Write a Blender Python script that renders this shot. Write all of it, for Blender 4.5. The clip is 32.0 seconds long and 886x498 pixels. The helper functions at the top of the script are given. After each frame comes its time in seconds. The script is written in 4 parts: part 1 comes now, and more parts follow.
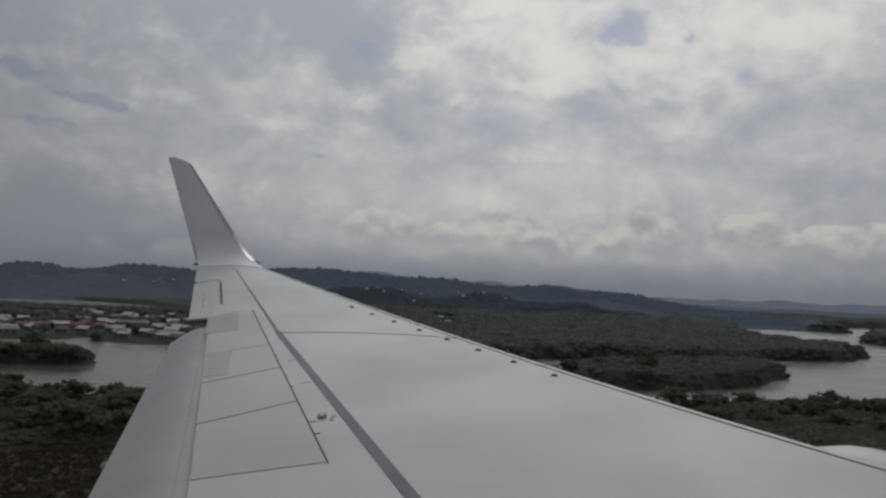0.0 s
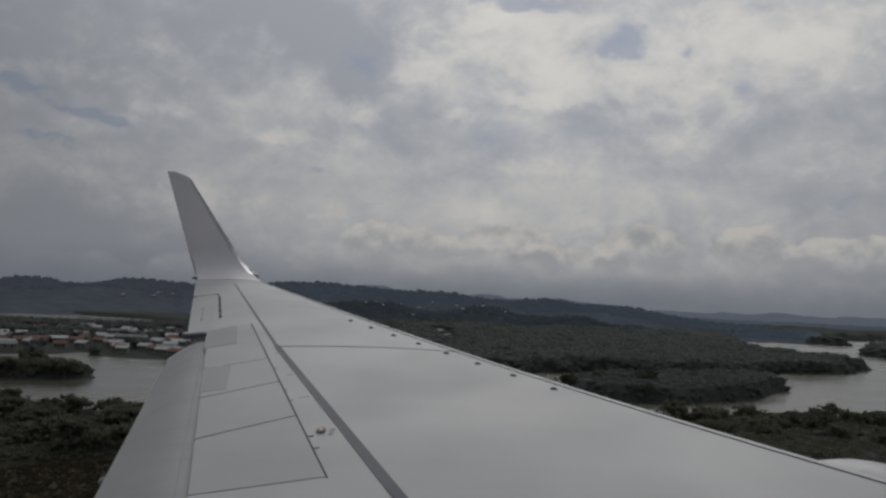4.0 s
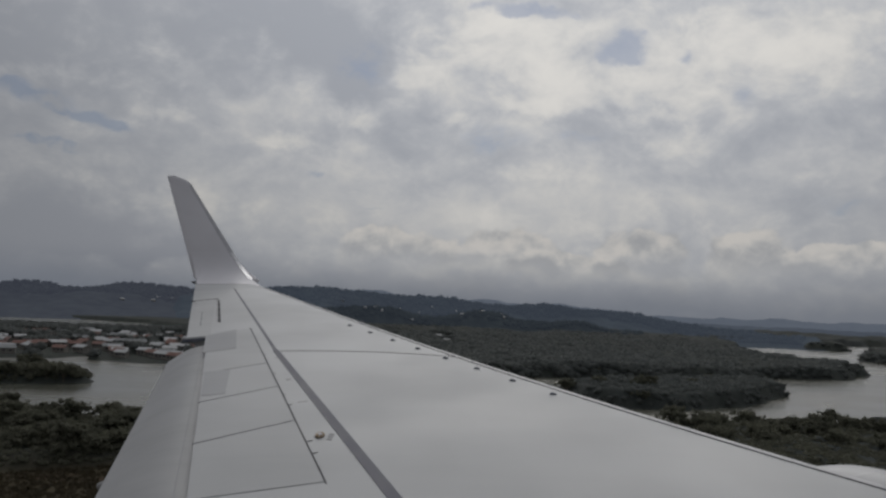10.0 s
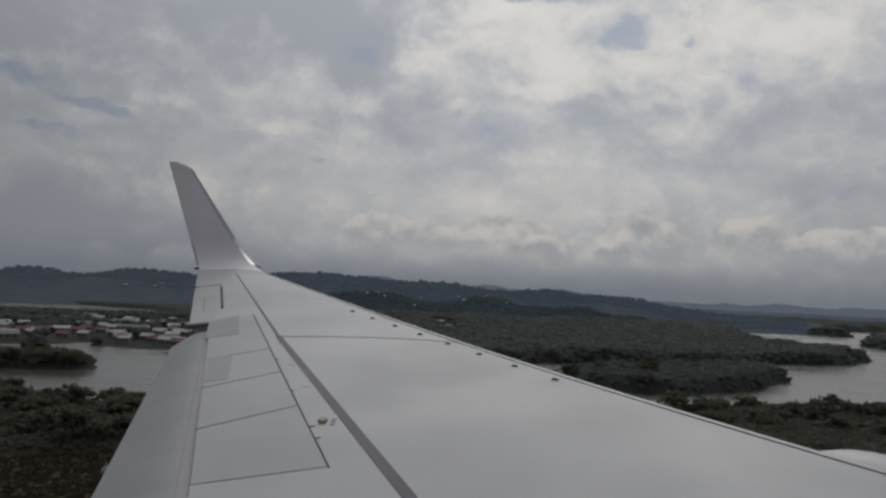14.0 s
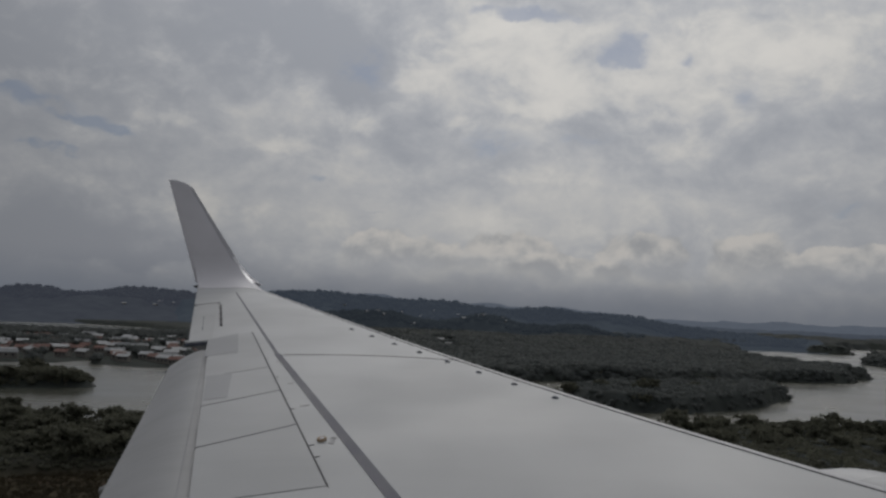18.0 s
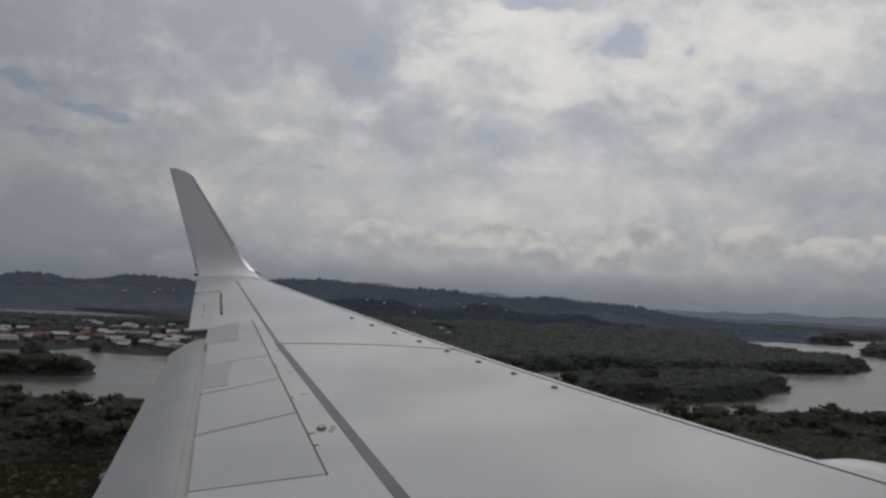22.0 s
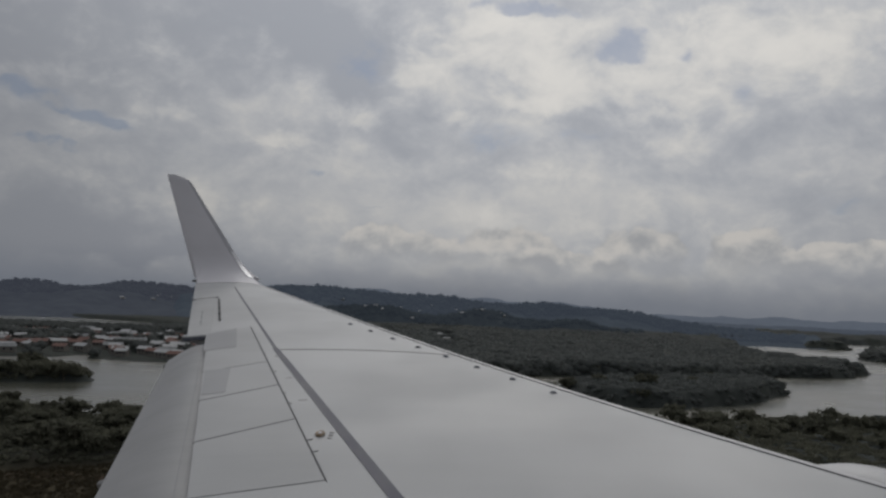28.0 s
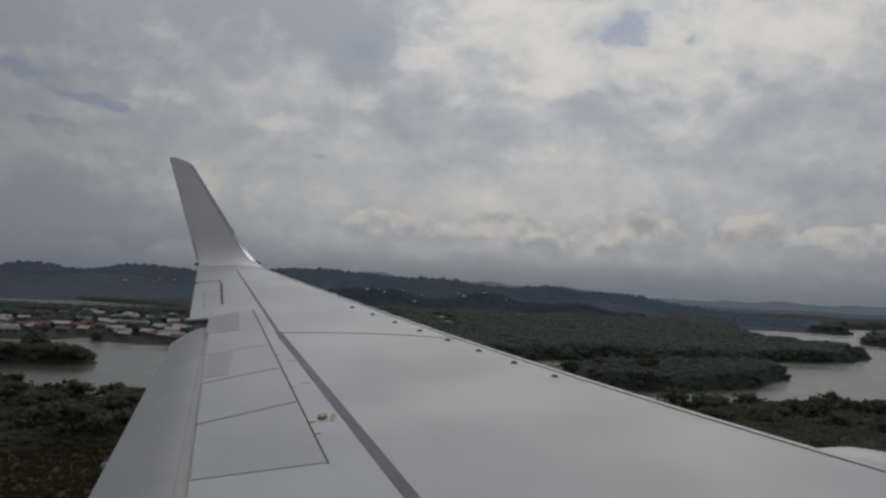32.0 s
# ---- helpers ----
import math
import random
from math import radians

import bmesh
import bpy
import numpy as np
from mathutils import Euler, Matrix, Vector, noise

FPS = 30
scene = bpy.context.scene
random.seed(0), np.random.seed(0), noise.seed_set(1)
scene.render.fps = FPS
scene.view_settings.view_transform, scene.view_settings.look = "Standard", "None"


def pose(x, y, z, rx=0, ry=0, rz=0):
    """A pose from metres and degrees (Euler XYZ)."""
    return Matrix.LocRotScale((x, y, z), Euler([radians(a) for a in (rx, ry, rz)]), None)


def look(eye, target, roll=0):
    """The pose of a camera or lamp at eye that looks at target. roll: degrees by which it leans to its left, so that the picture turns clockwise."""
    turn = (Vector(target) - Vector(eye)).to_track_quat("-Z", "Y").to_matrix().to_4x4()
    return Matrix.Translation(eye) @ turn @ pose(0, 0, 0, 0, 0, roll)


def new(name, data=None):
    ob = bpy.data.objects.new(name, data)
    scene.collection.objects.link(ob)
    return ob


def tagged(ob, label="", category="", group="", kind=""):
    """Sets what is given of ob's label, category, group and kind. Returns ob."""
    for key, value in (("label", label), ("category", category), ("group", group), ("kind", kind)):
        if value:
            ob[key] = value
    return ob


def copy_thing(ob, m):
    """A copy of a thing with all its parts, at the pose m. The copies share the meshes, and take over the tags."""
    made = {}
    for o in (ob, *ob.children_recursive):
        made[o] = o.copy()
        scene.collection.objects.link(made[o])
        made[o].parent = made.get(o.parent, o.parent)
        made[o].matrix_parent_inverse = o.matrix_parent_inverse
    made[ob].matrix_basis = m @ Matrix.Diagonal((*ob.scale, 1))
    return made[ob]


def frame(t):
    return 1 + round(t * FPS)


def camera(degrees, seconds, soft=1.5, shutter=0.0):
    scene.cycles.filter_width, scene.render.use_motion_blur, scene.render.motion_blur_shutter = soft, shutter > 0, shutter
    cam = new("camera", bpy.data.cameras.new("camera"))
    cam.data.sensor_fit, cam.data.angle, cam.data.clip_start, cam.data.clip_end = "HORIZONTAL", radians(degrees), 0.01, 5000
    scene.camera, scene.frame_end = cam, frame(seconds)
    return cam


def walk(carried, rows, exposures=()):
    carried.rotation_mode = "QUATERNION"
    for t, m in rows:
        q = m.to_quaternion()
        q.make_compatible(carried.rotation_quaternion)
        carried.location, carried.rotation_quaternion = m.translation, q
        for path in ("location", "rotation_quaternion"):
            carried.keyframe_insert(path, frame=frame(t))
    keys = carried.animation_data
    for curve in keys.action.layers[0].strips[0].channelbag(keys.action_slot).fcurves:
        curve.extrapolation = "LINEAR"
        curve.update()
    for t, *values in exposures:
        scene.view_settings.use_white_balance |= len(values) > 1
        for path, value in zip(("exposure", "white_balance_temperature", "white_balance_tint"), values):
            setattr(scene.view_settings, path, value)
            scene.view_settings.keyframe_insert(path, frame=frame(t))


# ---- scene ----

# ---------------------------------------------------------------- camera
EYE = Vector((0.0, 0.0, 40.0))
cam = camera(57.0, 32.0, soft=2.6)

# seconds, yaw, pitch, lean (degrees)
TURNS = (
    "0 0.07 2.81 2.57;0.5 0.15 3.05 2.76;1 0.12 3.66 2.63;1.5 0.06 4.19 2.50;2 0.00 4.36 2.53;2.5 -0.03 4.11 2.46;4.5 0.08 3.74 2.43;5 0.14 3.60 2.45;"
    "5.5 0.15 3.24 2.67;6 0.13 3.44 2.76;6.5 0.14 4.23 2.64;7 0.07 4.41 2.65;7.5 0.02 3.59 2.62;8 0.04 2.81 2.76;8.5 0.06 2.59 2.72;9 -0.00 3.26 2.64;"
    "9.5 -0.01 4.38 2.24;10 0.02 4.10 2.56;10.5 0.03 3.73 2.78;11 0.09 3.80 2.78;11.5 0.08 4.09 2.55;12 0.10 4.01 2.58;12.5 0.10 3.64 2.64;13 -0.02 3.42 2.58;"
    "13.5 0.06 3.26 2.62;14 0.13 3.10 2.51;14.5 0.08 3.60 2.55;16.5 0.04 3.99 2.43;17 0.05 2.88 2.33;17.5 0.12 3.72 2.48;18 0.15 4.35 2.47;18.5 0.15 3.84 2.71;"
    "19 0.09 3.25 2.63;19.5 0.10 3.32 2.82;20 0.07 2.57 2.84;20.5 -0.05 3.05 2.60;21 0.01 3.94 2.64;21.5 0.11 3.93 2.58;22 0.13 3.61 2.71;22.5 0.08 3.45 2.63;"
    "23 0.06 3.21 2.65;23.5 -0.02 3.81 2.33;24 -0.00 4.35 2.47;24.5 0.06 3.64 2.41;25 0.08 2.88 2.76;25.5 0.05 3.02 2.75;27.5 0.04 3.14 2.63;28 0.03 4.00 2.55;"
    "28.5 0.00 4.47 2.35;29 0.03 3.89 2.70;29.5 -0.06 3.81 2.41;30 -0.06 3.57 2.45;30.5 -0.06 3.63 2.49;31 -0.10 3.24 2.35;31.5 0.05 2.73 2.48;32 0.12 2.85 2.67"
)


def turn_row(text):
    t, yaw, pitch, lean = (float(v) for v in text.split())
    y, p = radians(yaw), radians(pitch)
    way = Vector((-math.sin(y) * math.cos(p), math.cos(y) * math.cos(p), math.sin(p)))
    return t, look(EYE, EYE + way * 10, lean)


# seconds, stops
EXPOSURES = ((0, 0.10), (1, 0.18), (2, -0.04), (5, -0.08), (6, 0.0), (7, -0.15), (8, 0.0), (9, 0.14), (10, 0.08), (11, 0.04), (12, -0.02), (14, 0.05), (17, 0.0),
             (18.5, -0.1), (20, 0.05), (23, 0.14), (25, 0.05), (28, 0.05), (29, -0.14), (30, -0.2), (31, -0.18), (32, 0.0))
walk(cam, [turn_row(row) for row in TURNS.split(";")], EXPOSURES)

# ---------------------------------------------------------------- sky and sun
SUN_AZ, SUN_EL = radians(9), radians(44)
SUN_WAY = Vector((math.sin(SUN_AZ) * math.cos(SUN_EL), math.cos(SUN_AZ) * math.cos(SUN_EL), math.sin(SUN_EL)))


class Nodes:
    """Short hand for building node trees."""

    def __init__(self, tree):
        self.tree = tree
        tree.nodes.clear()

    def add(self, kind, **settings):
        node = self.tree.nodes.new(kind)
        for key, value in settings.items():
            setattr(node, key, value)
        return node

    def put(self, socket, value):
        if isinstance(value, bpy.types.NodeSocket):
            self.tree.links.new(value, socket)
        elif value is not None:
            socket.default_value = value

    def math(self, op, a, b=None, c=None, clamp=False):
        node = self.add("ShaderNodeMath", operation=op, use_clamp=clamp)
        for i, v in enumerate((a, b, c)):
            self.put(node.inputs[i], v)
        return node.outputs[0]

    def vec(self, op, a, b=None, scale=None):
        node = self.add("ShaderNodeVectorMath", operation=op)
        self.put(node.inputs[0], a)
        self.put(node.inputs[1], b)
        self.put(node.inputs[3], scale)
        return node.outputs["Value"] if op in ("DOT_PRODUCT", "LENGTH", "DISTANCE") else node.outputs[0]

    def noise(self, vector, scale, detail=4, rough=0.55, twist=0.0):
        node = self.add("ShaderNodeTexNoise")
        self.put(node.inputs["Vector"], vector)
        for key, v in (("Scale", scale), ("Detail", detail), ("Roughness", rough), ("Distortion", twist)):
            self.put(node.inputs[key], v)
        return node.outputs["Fac"]

    def smooth(self, value, lo, hi, to_lo=0.0, to_hi=1.0):
        node = self.add("ShaderNodeMapRange", interpolation_type="SMOOTHSTEP")
        for i, v in enumerate((value, lo, hi, to_lo, to_hi)):
            self.put(node.inputs[i], v)
        return node.outputs[0]

    def mix(self, fac, a, b, blend="MIX"):
        node = self.add("ShaderNodeMix", data_type="RGBA", blend_type=blend)
        self.put(node.inputs[0], fac)
        self.put(node.inputs[6], a if isinstance(a, bpy.types.NodeSocket) else (*a, 1))
        self.put(node.inputs[7], b if isinstance(b, bpy.types.NodeSocket) else (*b, 1))
        return node.outputs[2]

    def ramp(self, fac, stops):
        node = self.add("ShaderNodeValToRGB")
        self.put(node.inputs[0], fac)
        els = node.color_ramp.elements
        while len(els) < len(stops):
            els.new(0.5)
        for el, (place, colour) in zip(els, stops):
            el.position, el.color = place, (*colour, 1)
        return node.outputs[0]

    def xyz(self, x, y, z):
        node = self.add("ShaderNodeCombineXYZ")
        for i, v in enumerate((x, y, z)):
            self.put(node.inputs[i], v)
        return node.outputs[0]


# clouds and openings of the sky that can be told apart: azimuth, elevation, half widths (degrees), lighter or darker
CLOUDS = ((4.5, 19.0, 8, 3.2, 0.15), (14.5, 16.5, 5.0, 3.4, 0.10), (22.5, 17.2, 4.2, 2.6, 0.08), (-8.5, 13.6, 4.2, 1.2, 0.10), (-14.0, 13.2, 4.4, 1.3, 0.10),
          (28.0, 17.5, 4.0, 2.4, 0.12), (29.0, 9.8, 4.6, 1.6, 0.10), (-27, 7.4, 7.0, 1.4, 0.10), (-18, 8.9, 6.0, 1.6, 0.10),
          (-14, 18.0, 7, 3.0, -0.28), (-27, 15.5, 7, 4.5, -0.30), (-27, 6.0, 7, 3.0, -0.10), (-7.0, 17.0, 3.4, 3.0, -0.38), (-3.4, 11.8, 2.0, 1.4, -0.14), (-31, 4.5, 8, 5, -0.14), (2.7, 11.8, 3.0, 1.8, -0.14), (9.6, 12.0, 3.6, 1.3, -0.05), (12, 9.5, 9, 2.4, 0.08),
          (20.6, 13.4, 1.6, 3.0, -0.10), (26.0, 8.0, 4.2, 1.6, -0.06), (27.0, 13.4, 4.0, 1.8, -0.06))
# torn sheets of brighter cloud with crisp rims
SHEETS = ((4.0, 18.4, 4.8, 2.0, 1.1), (9.0, 15.2, 4.0, 1.5, 0.9), (15.4, 15.4, 2.4, 2.4, 1.0), (19.4, 18.4, 3.2, 1.8, 0.9), (-2.6, 15.7, 1.3, 0.6, 0.9), (4.1, 14.4, 1.5, 0.5, 0.8), (-6.2, 12.6, 1.8, 0.7, 0.8),
          (-25.5, 13.8, 4.6, 0.7, 0.8), (-20.0, 12.0, 3.0, 0.8, 0.7), (24.6, 16.8, 3.0, 1.4, 0.7), (14.6, 12.2, 2.2, 1.4, 0.7), (0.4, 12.9, 1.3, 0.5, 0.7), (-11.5, 10.6, 2.6, 0.7, 0.6), (6.5, 9.6, 3.0, 0.7, 0.5), (-17.5, 6.6, 3.4, 1.0, 0.5))
LOW_CLOUDS = ((-21.5, 2.8, 6.5, 0.7, -0.44), (-27.3, 4.0, 6.5, 1.2, -0.12), (26.5, 2.8, 8, 0.8, -0.14), (-8, 7.0, 9, 2.6, 0.10), (4, 6.0, 9, 2.2, 0.07), (14, 8.0, 9, 1.8, 0.06), (2, 2.9, 9, 0.7, 0.13), (15, 2.7, 7, 0.6, 0.12))
# heaped clouds with lit tops and grey bases: azimuth, elevation, half widths
HEAPS = ((13.6, 4.2, 3.4, 1.9), (21.0, 4.0, 3.4, 2.0), (26.4, 3.9, 3.6, 1.5), (31.0, 4.0, 4.4, 1.6), (8.4, 3.2, 4.6, 1.4), (4.4, 4.2, 3.6, 1.9), (-3.0, 4.0, 4.6, 1.7))
OPENINGS = ((11.8, 17.8, 1.5, 0.75, 1.1), (12.8, 18.8, 1.3, 0.7, 0.9), (10.4, 17.0, 0.9, 0.5, 0.7), (5.4, 20.6, 3.4, 0.45, 0.9), (16.6, 17.0, 0.5, 0.4, 0.7), (-27.6, 12.3, 1.7, 0.55, 1.0), (-26.0, 11.3, 0.9, 0.35, 0.8), (-24.0, 11.3, 1.2, 0.55, 1.0), (-22.6, 10.6, 1.3, 0.35, 0.9), (-26.4, 9.3, 2.4, 0.26, 0.7),
            (2.7, 11.8, 2.6, 1.3, 0.42), (9.4, 12.3, 3.0, 0.8, 0.36), (-6.2, 16.4, 2.2, 1.9, 0.40), (20.4, 15.0, 0.9, 1.2, 0.34), (-9.2, 8.9, 1.2, 0.30, 0.50), (-5.0, 6.9, 1.2, 0.22, 0.50), (26.6, 7.6, 2.4, 0.5, 0.36))


def build_sky():
    world = bpy.data.worlds.new("sky")
    scene.world = world
    world.use_nodes = True
    n = Nodes(world.node_tree)
    way = n.add("ShaderNodeTexCoord").outputs["Generated"]
    sep = n.add("ShaderNodeSeparateXYZ")
    n.put(sep.inputs[0], way)
    z = sep.outputs[2]
    up = n.math("MAXIMUM", z, 0.0)
    # billows, flattened towards the horizon
    q = n.vec("MULTIPLY", way, (1.0, 1.0, 1.45))
    big = n.noise(n.vec("ADD", q, (3.1, 1.7, 0.4)), 3.4, 3, 0.5, 0.2)
    mid = n.noise(n.vec("ADD", q, (0.3, 5.2, 2.2)), 8.5, 5, 0.55, 0.35)
    fine = n.noise(n.vec("ADD", q, (4.3, 0.2, 1.2)), 24.0, 6, 0.6, 0.4)

    def warped(v, scale, amount, detail):
        node = n.add("ShaderNodeTexNoise")
        n.put(node.inputs["Vector"], v)
        n.put(node.inputs["Scale"], scale)
        n.put(node.inputs["Detail"], detail)
        return n.vec("ADD", way, n.vec("SCALE", n.vec("SUBTRACT", node.outputs["Color"], (0.5, 0.5, 0.5)), None, amount))

    ragged = warped(q, 13.0, 0.10, 6.0)
    torn_edge = warped(n.vec("ADD", q, (2.0, 2.0, 2.0)), 18.0, 0.046, 7.0)
    billow = warped(n.vec("MULTIPLY", way, (1.0, 1.0, 1.25)), 24.0, 0.036, 5.0)

    def offset(base, az, el, wide, tall):
        """Sideways and upward offset from a cloud's middle, in its half widths, and whether it lies ahead."""
        a, e = radians(az), radians(el)
        side = Vector((math.cos(a), -math.sin(a), 0)) / radians(wide)
        rise = Vector((-math.sin(a) * math.sin(e), -math.cos(a) * math.sin(e), math.cos(e))) / radians(tall)
        centre = Vector((math.sin(a) * math.cos(e), math.cos(a) * math.cos(e), math.sin(e)))
        off = n.vec("SUBTRACT", base, tuple(centre))
        dx, dy = n.vec("DOT_PRODUCT", off, tuple(side)), n.vec("DOT_PRODUCT", off, tuple(rise))
        return dx, dy, n.math("GREATER_THAN", n.vec("DOT_PRODUCT", way, tuple(centre)), 0.5)

    def spots(rows, base):
        total = None
        for az, el, wide, tall, gain in rows:
            dx, dy, ahead = offset(base, az, el, wide, tall)
            d = n.math("MULTIPLY_ADD", dx, dx, n.math("MULTIPLY", dy, dy))
            spot = n.math("MULTIPLY", n.math("MULTIPLY", n.math("POWER", 2.718, n.math("MULTIPLY", d, -1.0)), gain), ahead)
            total = spot if total is None else n.math("ADD", total, spot)
        return total

    # puffs lit from above: density here less density a little higher
    def puff(shift):
        return n.noise(n.vec("ADD", q, shift), 11.0, 7, 0.60, 0.35)

    here = puff((1.3, 8.2, 3.2))
    lit = n.math("SUBTRACT", here, puff((1.3, 8.22, 3.235)))
    body = n.math("MULTIPLY_ADD", big, 0.34, n.math("MULTIPLY_ADD", mid, 0.30, n.math("MULTIPLY_ADD", fine, 0.26, 0.05)))
    torn = n.math("MULTIPLY", n.smooth(up, 0.06, 0.30, 0.14, 0.30), n.math("SUBTRACT", here, 0.5))
    relief = n.math("MULTIPLY", lit, n.smooth(up, 0.05, 0.26, 0.22, 0.46))
    body = n.math("ADD", n.math("ADD", body, n.math("ADD", torn, relief)), n.math("ADD", spots(CLOUDS, ragged), spots(LOW_CLOUDS, ragged)))
    sheet = n.math("MULTIPLY_ADD", n.math("SUBTRACT", here, 0.5), 1.5, n.math("MULTIPLY_ADD", n.math("SUBTRACT", fine, 0.5), 1.1, spots(SHEETS, torn_edge)))
    body = n.math("MULTIPLY_ADD", n.smooth(sheet, 0.0, 0.95), 0.20, body)
    cloud = n.ramp(n.smooth(body, 0.22, 1.0), (
        (0.0, (0.285, 0.299, 0.330)), (0.25, (0.345, 0.356, 0.380)), (0.45, (0.402, 0.408, 0.421)), (0.65, (0.458, 0.456, 0.452)), (1.0, (0.545, 0.532, 0.510))))
    # brighter towards the hidden sun
    toward = n.vec("DOT_PRODUCT", way, tuple(SUN_WAY))
    glow = n.math("MULTIPLY_ADD", n.smooth(toward, 0.58, 1.0), 0.62, 0.67)
    shine = n.xyz(glow, glow, glow)
    cloud = n.mix(1.0, cloud, shine, "MULTIPLY")
    # blue openings
    blue = n.add("ShaderNodeTexSky", sky_type="NISHITA", sun_disc=False, sun_elevation=SUN_EL, sun_rotation=SUN_AZ, altitude=40)
    blue_dim = n.mix(1.0, blue.outputs[0], (0.042, 0.042, 0.044), "MULTIPLY")
    blue_dim = n.mix(1.0, n.mix(0.65, blue_dim, (0.205, 0.240, 0.312)), shine, "MULTIPLY")
    stray = n.math("MULTIPLY", n.smooth(n.noise(n.vec("ADD", q, (7.7, 2.9, 1.0)), 6.0, 6, 0.6, 0.5), 0.66, 0.76), n.smooth(up, 0.5, 0.6))
    gap = n.math("ADD", spots(OPENINGS, torn_edge), stray, clamp=True)
    frayed = n.math("MULTIPLY_ADD", n.math("SUBTRACT", here, 0.5), 1.6, n.math("MULTIPLY", n.math("SUBTRACT", fine, 0.5), 2.6))
    gap = n.smooth(n.math("MULTIPLY_ADD", frayed, n.smooth(gap, 0.02, 0.4), gap), 0.10, 0.95, 0.0, 0.68)
    cloud = n.mix(gap, cloud, blue_dim)
    # heaped clouds: crisp lit tops, soft grey bases
    knobs = n.noise(n.vec("ADD", n.vec("MULTIPLY", way, (1.0, 1.0, 1.2)), (6.1, 0.4, 2.0)), 22.0, 5, 0.52, 0.2)
    knobs_up = n.noise(n.vec("ADD", n.vec("MULTIPLY", way, (1.0, 1.0, 1.2)), (6.1, 0.4, 2.018)), 22.0, 5, 0.52, 0.2)
    shape, fall, under = None, None, None
    for az, el, wide, tall in HEAPS:
        dx, dy, ahead = offset(billow, az, el, wide, tall)
        rising = n.math("MAXIMUM", dy, 0.0)
        d = n.math("MULTIPLY_ADD", dx, dx, n.math("MULTIPLY", rising, rising))
        h = n.math("MULTIPLY_ADD", n.math("SUBTRACT", 1.0, d), 1.0, n.math("MULTIPLY", n.math("SUBTRACT", ahead, 1.0), 9.0))
        s = n.math("MULTIPLY", n.smooth(h, -0.1, 0.4), dy)
        low = n.math("MULTIPLY", n.smooth(h, -0.1, 0.3), n.smooth(dy, -0.8, 0.35))
        shape = h if shape is None else n.math("MAXIMUM", shape, h)
        fall = s if fall is None else n.math("ADD", fall, s)
        under = low if under is None else n.math("MAXIMUM", under, low)
    dense = n.math("MULTIPLY_ADD", n.math("SUBTRACT", knobs, 0.5), 1.3, shape)
    mask = n.math("MULTIPLY", n.smooth(dense, 0.0, 0.34), n.math("MULTIPLY_ADD", under, 0.70, 0.24))
    light = n.math("MULTIPLY_ADD", n.math("SUBTRACT", knobs, knobs_up), 3.4, n.math("MULTIPLY_ADD", fall, 0.60, n.math("MULTIPLY_ADD", mid, 0.8, -0.4)))
    tone = n.ramp(n.smooth(light, -0.55, 0.85), ((0.0, (0.285, 0.290, 0.302)), (0.45, (0.372, 0.370, 0.367)), (1.0, (0.472, 0.453, 0.430))))
    cloud = n.mix(mask, cloud, tone)
    # moist air close to the horizon
    haze = n.smooth(n.math("MULTIPLY_ADD", mid, -0.03, z), 0.050, -0.012)
    cloud = n.mix(n.math("MULTIPLY", haze, 0.80), cloud, (0.124, 0.139, 0.168))
    back = n.add("ShaderNodeBackground")
    n.put(back.inputs[0], cloud)
    n.put(back.inputs[1], 1.0)
    out = n.add("ShaderNodeOutputWorld")
    n.put(out.inputs[0], back.outputs[0])


build_sky()
sun = new("sun", bpy.data.lights.new("sun", "SUN"))
sun.data.energy, sun.data.angle, sun.data.color = 0.6, radians(60), (1.0, 0.96, 0.9)
sun.matrix_world = look(EYE + SUN_WAY * 300, EYE)

# ---------------------------------------------------------------- materials
def material(name, build):
    m = bpy.data.materials.new(name)
    m.use_nodes = True
    n = Nodes(m.node_tree)
    bsdf = n.add("ShaderNodeBsdfPrincipled")
    out = n.add("ShaderNodeOutputMaterial")
    n.put(out.inputs[0], bsdf.outputs[0])
    build(n, bsdf)
    return m


def place(n):
    return n.add("ShaderNodeTexCoord").outputs["Object"]


def bump(n, bsdf, height, strength, distance):
    node = n.add("ShaderNodeBump")
    n.put(node.inputs["Height"], height)
    n.put(node.inputs["Strength"], strength)
    n.put(node.inputs["Distance"], distance)
    n.put(bsdf.inputs["Normal"], node.outputs[0])


